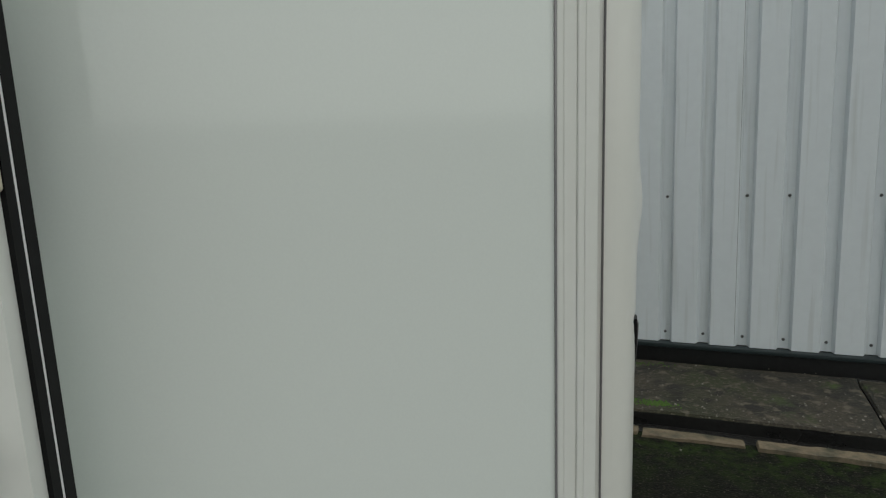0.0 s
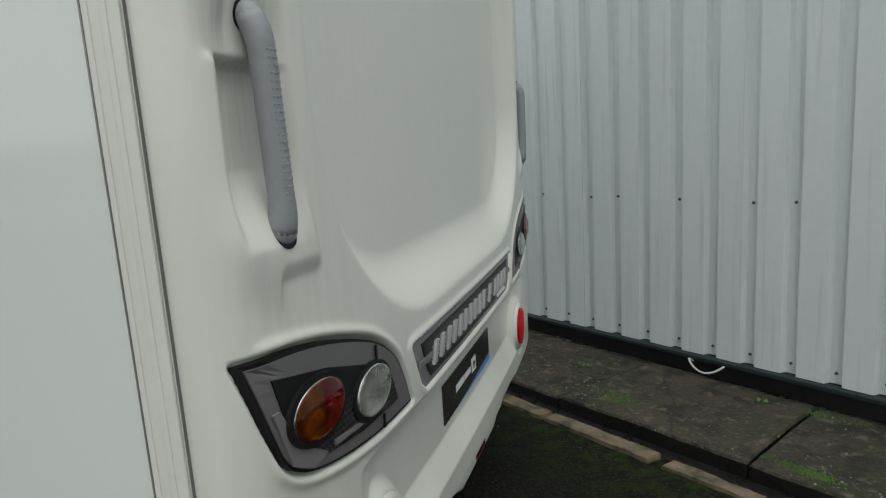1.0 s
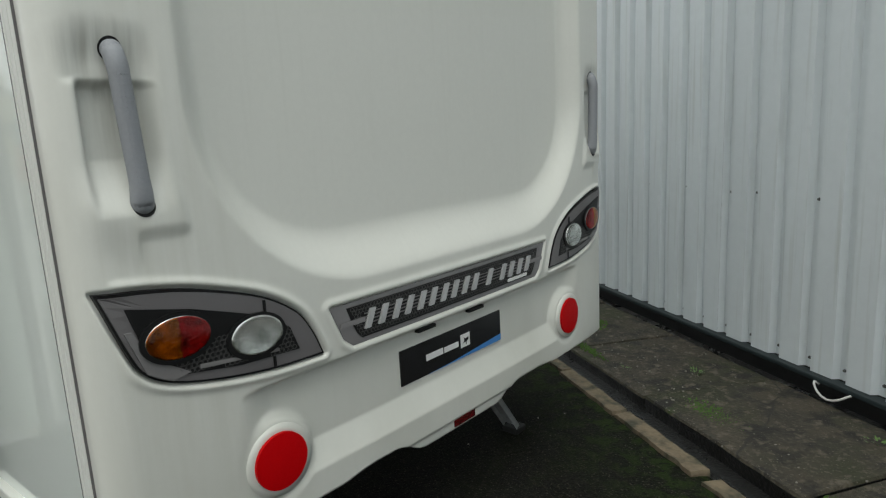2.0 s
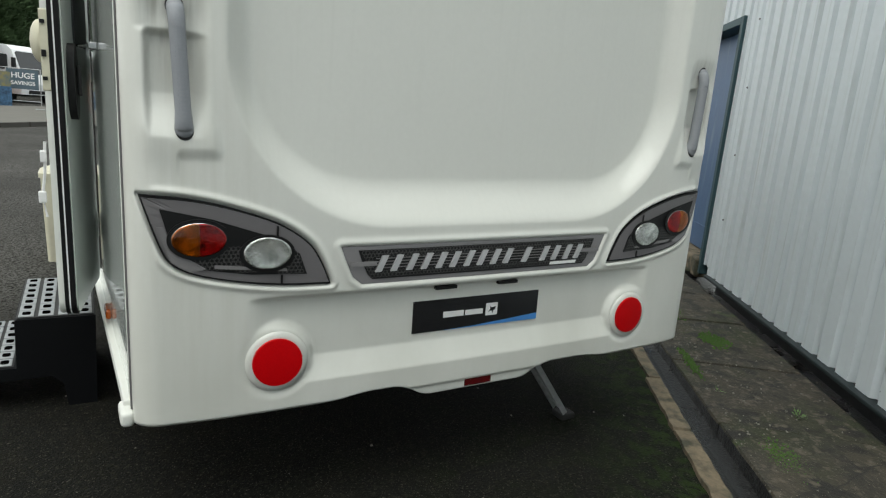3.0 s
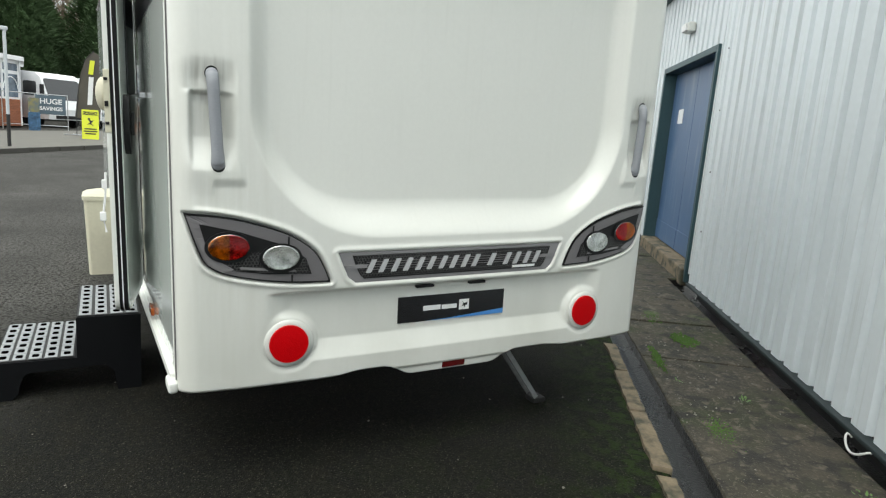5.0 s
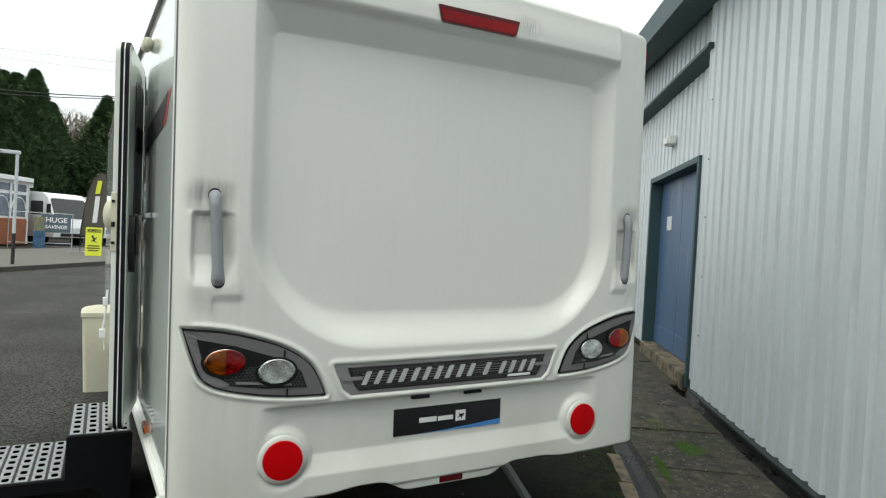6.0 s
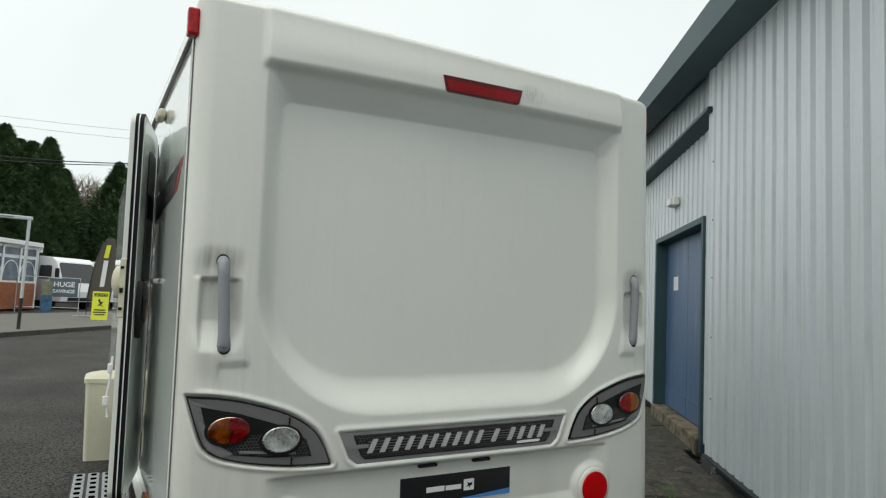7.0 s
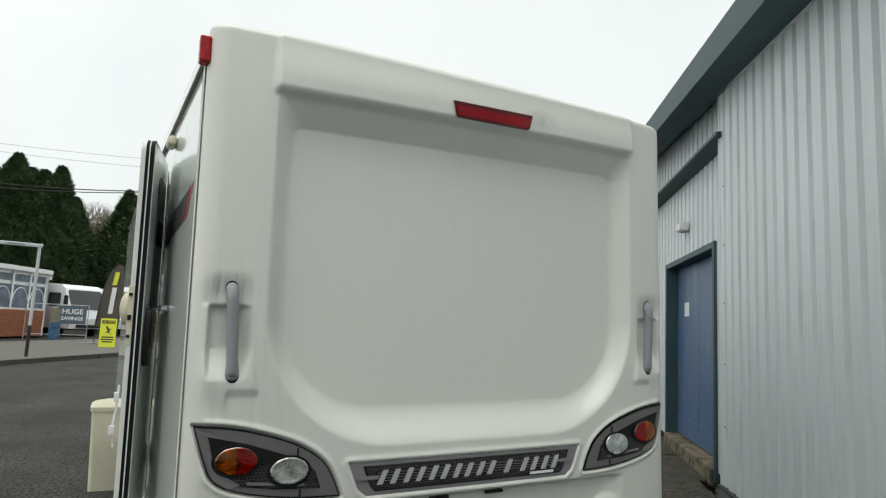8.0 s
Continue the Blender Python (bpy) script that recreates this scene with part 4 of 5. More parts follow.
SIDE_Y = -HW - 0.0012


def decal(name, pts, material, label=""):
    bm = bmesh.new()
    prism(bm, pts, lambda u, v, w: (u, SIDE_Y - w, v), 0.0008)
    return part(name, bm, material, van, label)


decal("decal", [(-0.50, 1.83), (-0.33, 1.955), (-1.4, 1.90), (-3.6, 1.86), (-3.6, 1.74), (-1.4, 1.775)], mat("dark_grey_decal", (0.045, 0.045, 0.05), 0.3), "dark grey side stripe")
decal("decal", [(-0.475, 1.835), (-0.375, 1.835), (-0.225, 1.958), (-0.305, 1.956)], mat("red_decal", (0.35, 0.02, 0.03), 0.3), "red slanted end of the side stripe")
for i in range(4):
    decal("decal_mark", [(-0.60 - 0.08 * i, 1.862), (-0.55 - 0.08 * i, 1.862), (-0.53 - 0.08 * i, 1.912), (-0.58 - 0.08 * i, 1.912)], BEZEL_LIGHT)
bm = bmesh.new()
box(bm, -0.90, -0.80, -HW - 0.018, -HW, 0.47, 0.51, 0.008)
part("side_reflector", bm, AMBER, van, "amber side reflector")
bm = bmesh.new()
box(bm, -1.10, -0.96, -HW - 0.042, -HW, 2.275, 2.325, 0.018, seg=3)
part("awning_lamp", bm, CREAM, van, "cream awning lamp over the door")
# The opening is a flat black sheet; the inside's shade is its colour.
bm = bmesh.new()
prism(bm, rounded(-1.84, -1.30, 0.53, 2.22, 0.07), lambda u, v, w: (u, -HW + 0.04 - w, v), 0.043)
part("doorway", bm, BLACK, van, "black sheet in the door opening, standing for its shaded inside")

# side door, folded back on its hinge
HINGE, FREE = Vector((-1.26, -1.119)), Vector((-0.722, -1.222))
du = (FREE - HINGE).normalized()
dw = Vector((du.y, -du.x))
WIDE = (FREE - HINGE).length


def leaf(u, v, w):
    p = HINGE + du * u + dw * w
    return (p.x, p.y, v)


D0, D1 = 0.525, 2.225
bm = bmesh.new()
prism(bm, rounded(0.0, WIDE - 0.004, D0, D1, 0.055, 8), leaf, 0.005)
side_door = part("side_door", bm, SKIN, van, "white caravan door folded back against the side")
for name, grow, w0, w1, m in (("seal", 0.007, 0.004, 0.020, RUBBER), ("edge_strip", 0.006, 0.020, 0.025, WHITE), ("seal", 0.007, 0.025, 0.038, RUBBER), ("liner", 0.002, 0.038, 0.058, TRIM)):
    bm = bmesh.new()
    prism(bm, rounded(-grow, WIDE + grow, D0 - grow, D1 + grow, 0.058, 8), lambda u, v, w: leaf(u, v, w0 + w), w1 - w0)
    part(name, bm, m, side_door)
bm = bmesh.new()
prism(bm, rounded(0.10, 0.36, 1.47, 2.10, 0.04), lambda u, v, w: leaf(u, v, -0.003 - 0.004 + w), 0.006)
part("door_window", bm, GLASS_DARK, side_door)
bm = bmesh.new()
prism(bm, ellipse(WIDE - 0.085, 1.345, 0.042, 0.128), lambda u, v, w: leaf(u, v, -0.024 + w), 0.024)
lever = part("door_handle", bm, BLACK, side_door, "black oval door handle")
bm = bmesh.new()
box(bm, -0.008, 0.008, -0.006, 0.006, -0.05, 0.05, 0.003, m=Matrix.Translation(leaf(WIDE - 0.095, 1.35, -0.030)))
part("lever", bm, DARKSTEEL, lever)
bm = bmesh.new()
prism(bm, rounded(WIDE - 0.02, WIDE + 0.006, 1.31, 1.57, 0.006), lambda u, v, w: leaf(u, v, 0.039 + w), 0.023)
lock = part("lock_plate", bm, CREAM, side_door, "cream lock plate on the door edge")
for z in (1.35, 1.43, 1.53):
    bm = bmesh.new()
    box(bm, -0.004, 0.004, -0.007, 0.007, -0.011 if z == 1.43 else -0.006, 0.011 if z == 1.43 else 0.006, m=Matrix.Translation(leaf(WIDE + 0.008, z, 0.053)))
    part("lock_slot", bm, BLACK, lock)
bm = bmesh.new()
bmesh.ops.create_uvsphere(bm, u_segments=16, v_segments=10, radius=1, matrix=Matrix.Translation(leaf(WIDE - 0.05, 1.47, 0.072)) @ Matrix.Diagonal((0.045, 0.03, 0.07, 1)))
part("inner_knob", bm, CREAM, side_door, smooth=True)
bm = bmesh.new()
tube(bm, [leaf(WIDE - 0.03, 1.14, 0.075), leaf(WIDE - 0.03, 1.04, 0.080), leaf(WIDE - 0.03, 0.95, 0.092), leaf(WIDE - 0.03, 0.88, 0.082)], 0.005, 6)
box(bm, -0.01, 0.01, -0.01, 0.01, -0.02, 0.02, 0.004, m=Matrix.Translation(leaf(WIDE - 0.03, 1.09, 0.082)))
box(bm, -0.01, 0.01, -0.012, 0.012, -0.02, 0.02, 0.004, m=Matrix.Translation(leaf(WIDE - 0.03, 0.95, 0.092)))
part("blind_cord", bm, WHITE, side_door, "white cord with clips")
bm = bmesh.new()
tube(bm, [leaf(0.26, 1.475, -0.004), (-0.93, -1.165, 1.475), (-0.90, -HW, 1.475)], 0.007, 8)
box(bm, -0.93, -0.86, -HW - 0.03, -HW, 1.462, 1.488, 0.004)
part("door_retainer", bm, CHROME, van, "chrome door retainer")
for z in (0.75, 1.4, 2.0):
    bm = bmesh.new()
    tube(bm, [(-1.275, -HW - 0.014, z - 0.05), (-1.275, -HW - 0.014, z + 0.05)], 0.011, 10)
    part("hinge", bm, TRIM, side_door)

# roof vent, underside, wheels, steady leg
bm = bmesh.new()
box(bm, -0.95, -0.55, 0.24, 0.44, TOP - 0.01, TOP + 0.085, 0.02, seg=3)
part("roof_vent", bm, TRIM, van, "low white roof vent")
bm = bmesh.new()
box(bm, L + 0.1, -0.06, -HW + 0.03, HW - 0.03, 0.40, 0.43)
for y in (-0.55, 0.55):
    box(bm, L, -0.25, y - 0.03, y + 0.03, 0.30, 0.40)
part("chassis", bm, DARKSTEEL, van)
for s in (-1, 1):
    w = empty("wheel")
    w.parent = van
    w.location = (-3.35, s * 0.98, 0.325 - s * 0.024)
    bm = bmesh.new()
    bmesh.ops.create_cone(bm, segments=36, radius1=0.325, radius2=0.325, depth=0.19, cap_ends=True, matrix=Matrix.Rotation(radians(90), 4, "X"))
    bmesh.ops.bevel(bm, geom=[e for e in bm.edges if len(e.link_faces) == 2 and any(len(f.verts) > 4 for f in e.link_faces)], offset=0.03, segments=3, affect="EDGES")
    part("tyre", bm, RUBBER, w)
    bm = bmesh.new()
    bmesh.ops.create_cone(bm, segments=28, radius1=0.19, radius2=0.17, depth=0.2, cap_ends=True, matrix=Matrix.Rotation(radians(90), 4, "X"))
    part("rim", bm, GALV, w)
bm = bmesh.new()
tilt = Matrix.Translation((-0.25, 0.5375, 0.211)) @ Matrix.Rotation(math.atan2(0.275, 0.378), 4, "X")
box(bm, -0.038, 0.038, -0.004, 0.004, -0.232, 0.232, 0.002, m=tilt)
for o in (-0.038, 0.034):
    box(bm, o, o + 0.004, -0.022, 0.004, -0.232, 0.232, 0.0015, m=tilt)
leg = part("steady_leg", bm, GALV, van, "galvanised corner steady wound down")
bm = bmesh.new()
box(bm, -0.290, -0.210, 0.650, 0.725, -0.016, 0.012, 0.005)
part("foot", bm, DARKSTEEL, leg)
bm = bmesh.new()
box(bm, -0.31, -0.19, 0.32, 0.46, 0.36, 0.42, 0.006)
tube(bm, [(-0.25, 0.42, 0.385), (-0.20, 0.80, 0.415)], 0.012, 8)
part("bracket", bm, DARKSTEEL, leg)

# the side runs a little outwards from the rear panel towards the door
def splay(ob):
    for kid in ob.children:
        if kid.type == "MESH":
            for v in kid.data.vertices:
                v.co.y += 0.035 * min(0.0, v.co.x + 0.10)
        splay(kid)


for kid in van.children:
    if kid.name.startswith(("body", "awning", "bottom_rail", "decal", "side_", "doorway", "door_retainer", "panel_joint", "rail_cap")):
        for v in kid.data.vertices:
            v.co.y += 0.035 * min(0.0, v.co.x + 0.10)
        splay(kid)

# ---- double entrance step beside the door ----
step = tagged(empty("double_step", pose(0, 0, 0, 0, 0, 35.0) @ pose(-1.345, -1.462, 0)), "black moulded double step with grey anti-slip treads", "step")
SX = 0.30


def step_side():
    pts = [(0.28, 0.0), (0.28, 0.385), (0.0, 0.385), (0.0, 0.185), (-0.34, 0.185), (-0.36, 0.0), (-0.27, 0.0)]
    pts += [(-0.245 + 0.05 * (1 - math.cos(a)), 0.128 * math.sin(a)) for a in np.linspace(0.2, 1.57, 5)]
    pts += [(0.12, 0.138), (0.16, 0.10), (0.175, 0.0)]
    return pts


bm = bmesh.new()
prism(bm, step_side(), lambda u, v, w: (-SX + w, u, v), 2 * SX)
bmesh.ops.bevel(bm, geom=[e for e in bm.edges if abs(e.calc_face_angle(0)) > 0.6], offset=0.010, segments=2, affect="EDGES")
part("frame", bm, STEPBLACK, step)
pad = bmesh.new()
box(pad, -0.0365, 0.0365, -0.0265, 0.0265, 0, 0.005, 0.002, seg=1)
PAD = mesh_of("tread_pad", pad, TREAD)
# Thin black patches on the pads paint the shade of their hollows.
dot = bmesh.new()
prism(dot, rounded(-0.0215, 0.0215, -0.0145, 0.0145, 0.010, 3), lambda u, v, w: (u, v, 0.0035 + w), 0.002)
DOT = mesh_of("hole", dot, mat("hole_shade", (0.002, 0.002, 0.002), 0.95, vary=0.1, bump=0.0, spec=0.0))
for name, y0, y1, z, rows in (("lower_tread", -0.335, -0.01, 0.186, 5), ("upper_tread", 0.005, 0.275, 0.386, 4)):
    bm = bmesh.new()
    box(bm, -SX + 0.012, SX - 0.012, y0, y1, z, z + 0.004, 0.0015)
    tread = part(name, bm, DARKSTEEL, step)
    for j in range(rows):
        for i in range(7):
            o = new("tread_pad", PAD)
            o.parent = tread
            o.location = (-SX + 0.0525 + 0.0825 * i, y0 + (y1 - y0) * (j + 0.5) / rows, z + 0.004)
            h = new("hole", DOT)
            h.parent = tread
            h.location = o.location

# ---- cream bin ----
bin_ = tagged(empty("bin", pose(-2.30, -3.17, 0, 0, 0, 35)), "cream plastic lidded bin standing on the asphalt", "bin")
bm = bmesh.new()
lo = rounded(-0.15, 0.15, -0.17, 0.17, 0.03)
hi = rounded(-0.17, 0.17, -0.20, 0.20, 0.03)
a = [bm.verts.new((u, v, 0)) for u, v in lo]
b = [bm.verts.new((u, v, 0.625)) for u, v in hi]
for i in range(len(a)):
    bm.faces.new((a[i], a[(i + 1) % len(a)], b[(i + 1) % len(a)], b[i]))
bm.faces.new(a)
bm.faces.new(b)
part("body", bm, CREAM, bin_)
bm = bmesh.new()
loops = []
for sc, z in ((1.05, 0.625), (1.06, 0.658), (0.9, 0.678), (0.5, 0.698), (0.1, 0.702)):
    loops.append([bm.verts.new((u * sc, v * sc, z)) for u, v in hi])
for p, q in zip(loops, loops[1:]):
    for i in range(len(p)):
        bm.faces.new((p[i], p[(i + 1) % len(p)], q[(i + 1) % len(p)], q[i]))
bm.faces.new(loops[-1])
bm.faces.new(loops[0])
part("lid", bm, CREAM, bin_)

# ---- across the road: pavement, office, signs, parked vehicles, trees ----
EYE = Vector((2.694, 0.237, 1.415))


def far(az, dist, z=0.0):
    a = radians(az + 0.45)
    return Vector((EYE.x + dist * math.cos(a), EYE.y + dist * math.sin(a), z))


def turned(az, dist, z=0.0, spin=0.0):
    """A pose at a bearing and distance whose -y side faces back along the bearing."""
    p = far(az, dist, z)
    return pose(p.x, p.y, z, 0, 0, az - 89.55 + spin)


bm = bmesh.new()
prism(bm, [(14, -10.0), (-60, -18.1), (-60, -24.5), (-12, -19.3), (14, -16.5)], lambda u, v, w: (u, v, -0.05 + w), 0.17)
far_path = tagged(part("pavement_far", bm, PAVE), "grey pavement across the road", "pavement", kind="structure")
bm = bmesh.new()
K = [(14, -10.0), (-60, -18.1)]
for i in range(60):
    t0, t1 = i / 60, (i + 1) / 60 - 0.0012
    a, b = Vector(K[0]).lerp(Vector(K[1]), t0), Vector(K[0]).lerp(Vector(K[1]), t1)
    prism(bm, [(a.x, a.y + 0.13), (b.x, b.y + 0.13), (b.x, b.y), (a.x, a.y)], lambda u, v, w: (u, v, -0.05 + w), 0.175)
tagged(part("kerb_far", bm, mat("grey_kerb", (0.055, 0.052, 0.045), 0.9, vary=0.2)), "dark concrete kerb of the pavement across the road", "kerb", kind="structure")

# brick and white window office
B = far(-140.27, 38).to_2d()
A = B + Vector((14.9, 2.1))
od = (B - A).normalized()
on = (Vector((EYE.x, EYE.y)) - B).normalized()
OL = (B - A).length


def office_at(u, v, w):
    p = A + od * u + on * w
    return (p.x, p.y, v)


office = tagged(empty("office"), "low office with red brick base and white framed windows", "building")
bm = bmesh.new()
prism(bm, [(0, 0.1), (OL, 0.1), (OL, 1.36), (0, 1.36)], lambda u, v, w: office_at(u, v, -6 + w), 6.0)
part("brick_base", bm, BRICK, office)
bm = bmesh.new()
prism(bm, [(0.05, 1.36), (OL - 0.05, 1.36), (OL - 0.05, 3.22), (0.05, 3.22)], lambda u, v, w: office_at(u, v, -5.9 + w), 5.7)
part("wall", bm, UPVC, office)
bm = bmesh.new()
prism(bm, [(-0.3, 3.20), (OL + 0.35, 3.20), (OL + 0.35, 3.40), (-0.3, 3.40)], lambda u, v, w: office_at(u, v, -6.2 + w), 6.5)
part("fascia", bm, UPVC, office)
bm = bmesh.new()
ring0 = [bm.verts.new(office_at(u, 3.40, w)) for u, w in ((-0.3, 0.3), (OL + 0.35, 0.3), (OL + 0.35, -6.2), (-0.3, -6.2))]
ring1 = [bm.verts.new(office_at(u, z, w)) for u, w, z in ((-0.3, -2.9, 3.58), (OL - 0.2, -2.9, 3.58), (OL - 0.2, -3.1, 3.58), (-0.3, -3.1, 3.58))]
for i in range(4):
    bm.faces.new((ring0[i], ring0[(i + 1) % 4], ring1[(i + 1) % 4], ring1[i]))
bm.faces.new(ring1)
bm.faces.new(ring0)
part("roof", bm, mat("pale_roof", (0.45, 0.46, 0.46), 0.6), office)
pitch = 1.25
for i in range(11):
    u1 = OL - 0.16 - i * pitch
    win = empty("window")
    win.parent = office
    for name, z0, z1 in (("fanlight", 2.70, 3.04), ("pane", 1.46, 2.54)):
        bm = bmesh.new()
        prism(bm, [(u1 - pitch + 0.12, z0), (u1 - 0.04, z0), (u1 - 0.04, z1), (u1 - pitch + 0.12, z1)], lambda u, v, w: office_at(u, v, -0.19 + w), 0.03)
        part(name, bm, PANE, win)
    bm = bmesh.new()
    c, hw_ = u1 - pitch / 2 + 0.04, pitch / 2 - 0.10
    arc = [(c + hw_ * math.cos(t), 1.85 + 0.56 * math.sin(t)) for t in np.linspace(0, math.pi, 12)]
    tube(bm, [office_at(u, v, -0.15) for u, v in arc], 0.028, 6)
    part("arch_bar", bm, UPVC, win)
    bm = bmesh.new()
    prism(bm, [(u1 - pitch + 0.0, 1.36), (u1 - pitch + 0.14, 1.36), (u1 - pitch + 0.14, 3.20), (u1 - pitch + 0.0, 3.20)], lambda u, v, w: office_at(u, v, -0.2 + w), 0.09)
    part("mullion", bm, UPVC, win)
bm = bmesh.new()
tube(bm, [office_at(OL - 0.03, 0.12, 0.04), office_at(OL - 0.03, 3.18, 0.04), office_at(OL + 0.3, 3.3, 0.2)], 0.045, 8)
part("downpipe", bm, UPVC, office)
# brick courses of the base, proud of the mortar
bk = bmesh.new()
box(bk, -0.1075, 0.1075, -0.012, 0.012, -0.0325, 0.0325, 0.004, seg=1)
BK = mesh_of("brick", bk, BRICK)
ang = math.atan2(od.y, od.x)
count = 0
for r in range(16):
    for i in range(17):
        u = OL - 0.12 - 0.225 * i - (0.1125 if r % 2 else 0)
        ob = new("brick", BK)
        ob.parent = office
        ob.location = office_at(u, 0.17 + 0.075 * r, 0.004)
        ob.rotation_euler = (0, 0, ang)

# height barrier over the entrance
bar = tagged(empty("height_barrier", turned(-139.45, 20.9, 0.02)), "white and black painted steel height barrier", "barrier")
bm = bmesh.new()
tube(bm, [(0, 0, 0.95), (0, 0, 3.2)], 0.042, 12)
part("upper_post", bm, POSTWHITE, bar)
bm = bmesh.new()
tube(bm, [(0, 0, 0), (0, 0, 0.95)], 0.045, 12)
part("lower_post", bm, CABLE, bar)
bm = bmesh.new()
box(bm, -4.2, 0.08, -0.05, 0.05, 3.11, 3.21, 0.02)
part("crossbar", bm, POSTWHITE, bar)
for i in range(4):
    bm = bmesh.new()
    box(bm, -0.75 - 0.7 * i, -0.35 - 0.7 * i, -0.056, -0.05, 3.145, 3.17)
    part("marking_bar", bm, BEZEL, bar)


def lettering(text, size, material, parent, bold):
    """Readable words as one thin raised mesh."""
    fc = bpy.data.curves.new("lettering", "FONT")
    fc.body, fc.size, fc.extrude, fc.align_x, fc.offset = text, size, 0.004, "CENTER", bold
    tmp = new("lettering_curve", fc)
    bpy.context.view_layer.update()
    me = bpy.data.meshes.new_from_object(tmp.evaluated_get(bpy.context.evaluated_depsgraph_get()))
    bpy.data.objects.remove(tmp)
    me.materials.clear()
    me.materials.append(material)
    lt = new("lettering", me)
    lt.parent = parent
    return lt


# folding caution sign
sign = tagged(empty("caution_sign", turned(-144.72, 27.5, 0.12) @ Matrix.Diagonal((0.66, 0.88, 0.88, 1))), "yellow folding caution board with black printing", "sign")
for s in (-1, 1):
    bm = bmesh.new()
    prism(bm, rounded(-0.42, 0.42, 0.0, 1.22, 0.04), lambda u, v, w: (u, s * (0.22 - 0.16 * v) + w, v), 0.025)
    part("board", bm, YELLOW, sign)
fy = lambda v: -(0.22 - 0.16 * v) - 0.006
for a, b, z0, z1 in ((-0.36, 0.36, 1.00, 1.14), (-0.30, 0.30, 0.40, 0.45), (-0.34, 0.34, 0.30, 0.35), (-0.26, 0.26, 0.20, 0.25)):
    bm = bmesh.new()
    prism(bm, [(a, z0), (b, z0), (b, z1), (a, z1)], lambda u, v, w: (u, fy(v) + w, v), 0.004)
    part("printed_bar", bm, CABLE, sign)
bm = bmesh.new()
prism(bm, [(-0.16, 0.60), (-0.02, 0.70), (-0.14, 0.84), (-0.05, 0.90), (0.04, 0.76), (0.18, 0.80), (0.05, 0.66), (0.20, 0.54), (0.0, 0.62)], lambda u, v, w: (u, fy(v) + w, v), 0.004)
part("symbol", bm, CABLE, sign)
word = lettering("CAUTION", 0.155, YELLOW, sign, 0.0)
word.matrix_local = pose(0, fy(1.015) - 0.004, 1.015, 90 - 9.1, 0, 0)

# feather flag on a cross base
flag = tagged(empty("feather_flag", turned(-144.55, 30.0, 0.12) @ Matrix.Diagonal((0.95, 1, 1, 1))), "tall dark brown feather flag with pale printed strip", "flag")
bm = bmesh.new()
prism(bm, [(-0.42, 0.72), (0.50, 0.55), (0.60, 1.6), (0.62, 2.6), (0.50, 3.25), (0.30, 3.36), (0.06, 3.10), (-0.16, 2.5), (-0.30, 1.7)], lambda u, v, w: (u - 0.05, w + 0.05 * math.sin(v * 2), v), 0.012)
cloth = part("cloth", bm, FLAGCLOTH, flag)
for a, b, z0, z1, m in ((0.10, 0.28, 1.25, 2.35, WHITE), (0.16, 0.34, 2.45, 3.0, YELLOW)):
    bm = bmesh.new()
    prism(bm, [(a - 0.10, z0), (b - 0.10, z0), (b - 0.02, z1), (a - 0.02, z1)], lambda u, v, w: (u, w - 0.012 + 0.05 * math.sin(v * 2), v), 0.006)
    part("printed_bar", bm, m, cloth)
bm = bmesh.new()
tube(bm, [(-0.42, 0, 0.0), (-0.40, 0, 0.9), (-0.30, 0, 2.0), (-0.05, 0, 3.0), (0.30, 0, 3.38)], 0.018, 6)
part("pole", bm, CABLE, flag)
for a in (0, 1):
    bm = bmesh.new()
    d = Vector((math.cos(a * 1.57 + 0.3), math.sin(a * 1.57 + 0.3), 0)) * 0.5
    tube(bm, [Vector((-0.42, 0, 0.03)) - d, Vector((-0.42, 0, 0.03)) + d], 0.02, 6)
    part("base_bar", bm, GALV, flag)

# fence banner with the readable offer
ban = tagged(empty("fence_banner", turned(-141.95, 36.0)), "slate blue banner lettered HUGE SAVINGS on a crowd barrier", "banner")
bm = bmesh.new()
prism(bm, [(-0.50, 0.78), (0.72, 0.78), (0.72, 1.66), (-0.50, 1.66)], lambda u, v, w: (u, w, v), 0.02)
cloth = part("cloth", bm, BANNER, ban)
for text, z, size in (("HUGE", 1.27, 0.34), ("SAVINGS", 0.97, 0.235)):
    lt = lettering(text, size, WHITE, cloth, 0.008)
    lt.matrix_local = pose(0.12, -0.012, z, 90, 0, 0)
for u in (-1.8, -0.52, 0.80):
    bm = bmesh.new()
    tube(bm, [(u, 0.03, 0), (u, 0.03, 1.72)], 0.022, 6)
    part("post", bm, GALV, ban)
for z in (0.25, 1.70):
    bm = bmesh.new()
    tube(bm, [(-1.8, 0.03, z), (0.8, 0.03, z)], 0.02, 6)
    part("rail", bm, GALV, ban)
pan = tagged(empty("display_panel", turned(-141.05, 35.5)), "small blue and mottled yellow display panel on the fence", "display")
for name, m, z0, z1, w in (("lower", mat("blue_panel", (0.05, 0.12, 0.22), 0.6, vary=0.8, fine=12), 0.0, 0.85, 0.24), ("upper", mat("mottled_panel", (0.30, 0.24, 0.05), 0.6, tint=(0.05, 0.12, 0.2), fine=6, coarse=4), 0.85, 1.5, 0.22)):
    bm = bmesh.new()
    prism(bm, rounded(-w, w, z0, z1, 0.08), lambda u, v, q: (u, q, v), 0.04)
    part(name, bm, m, pan)


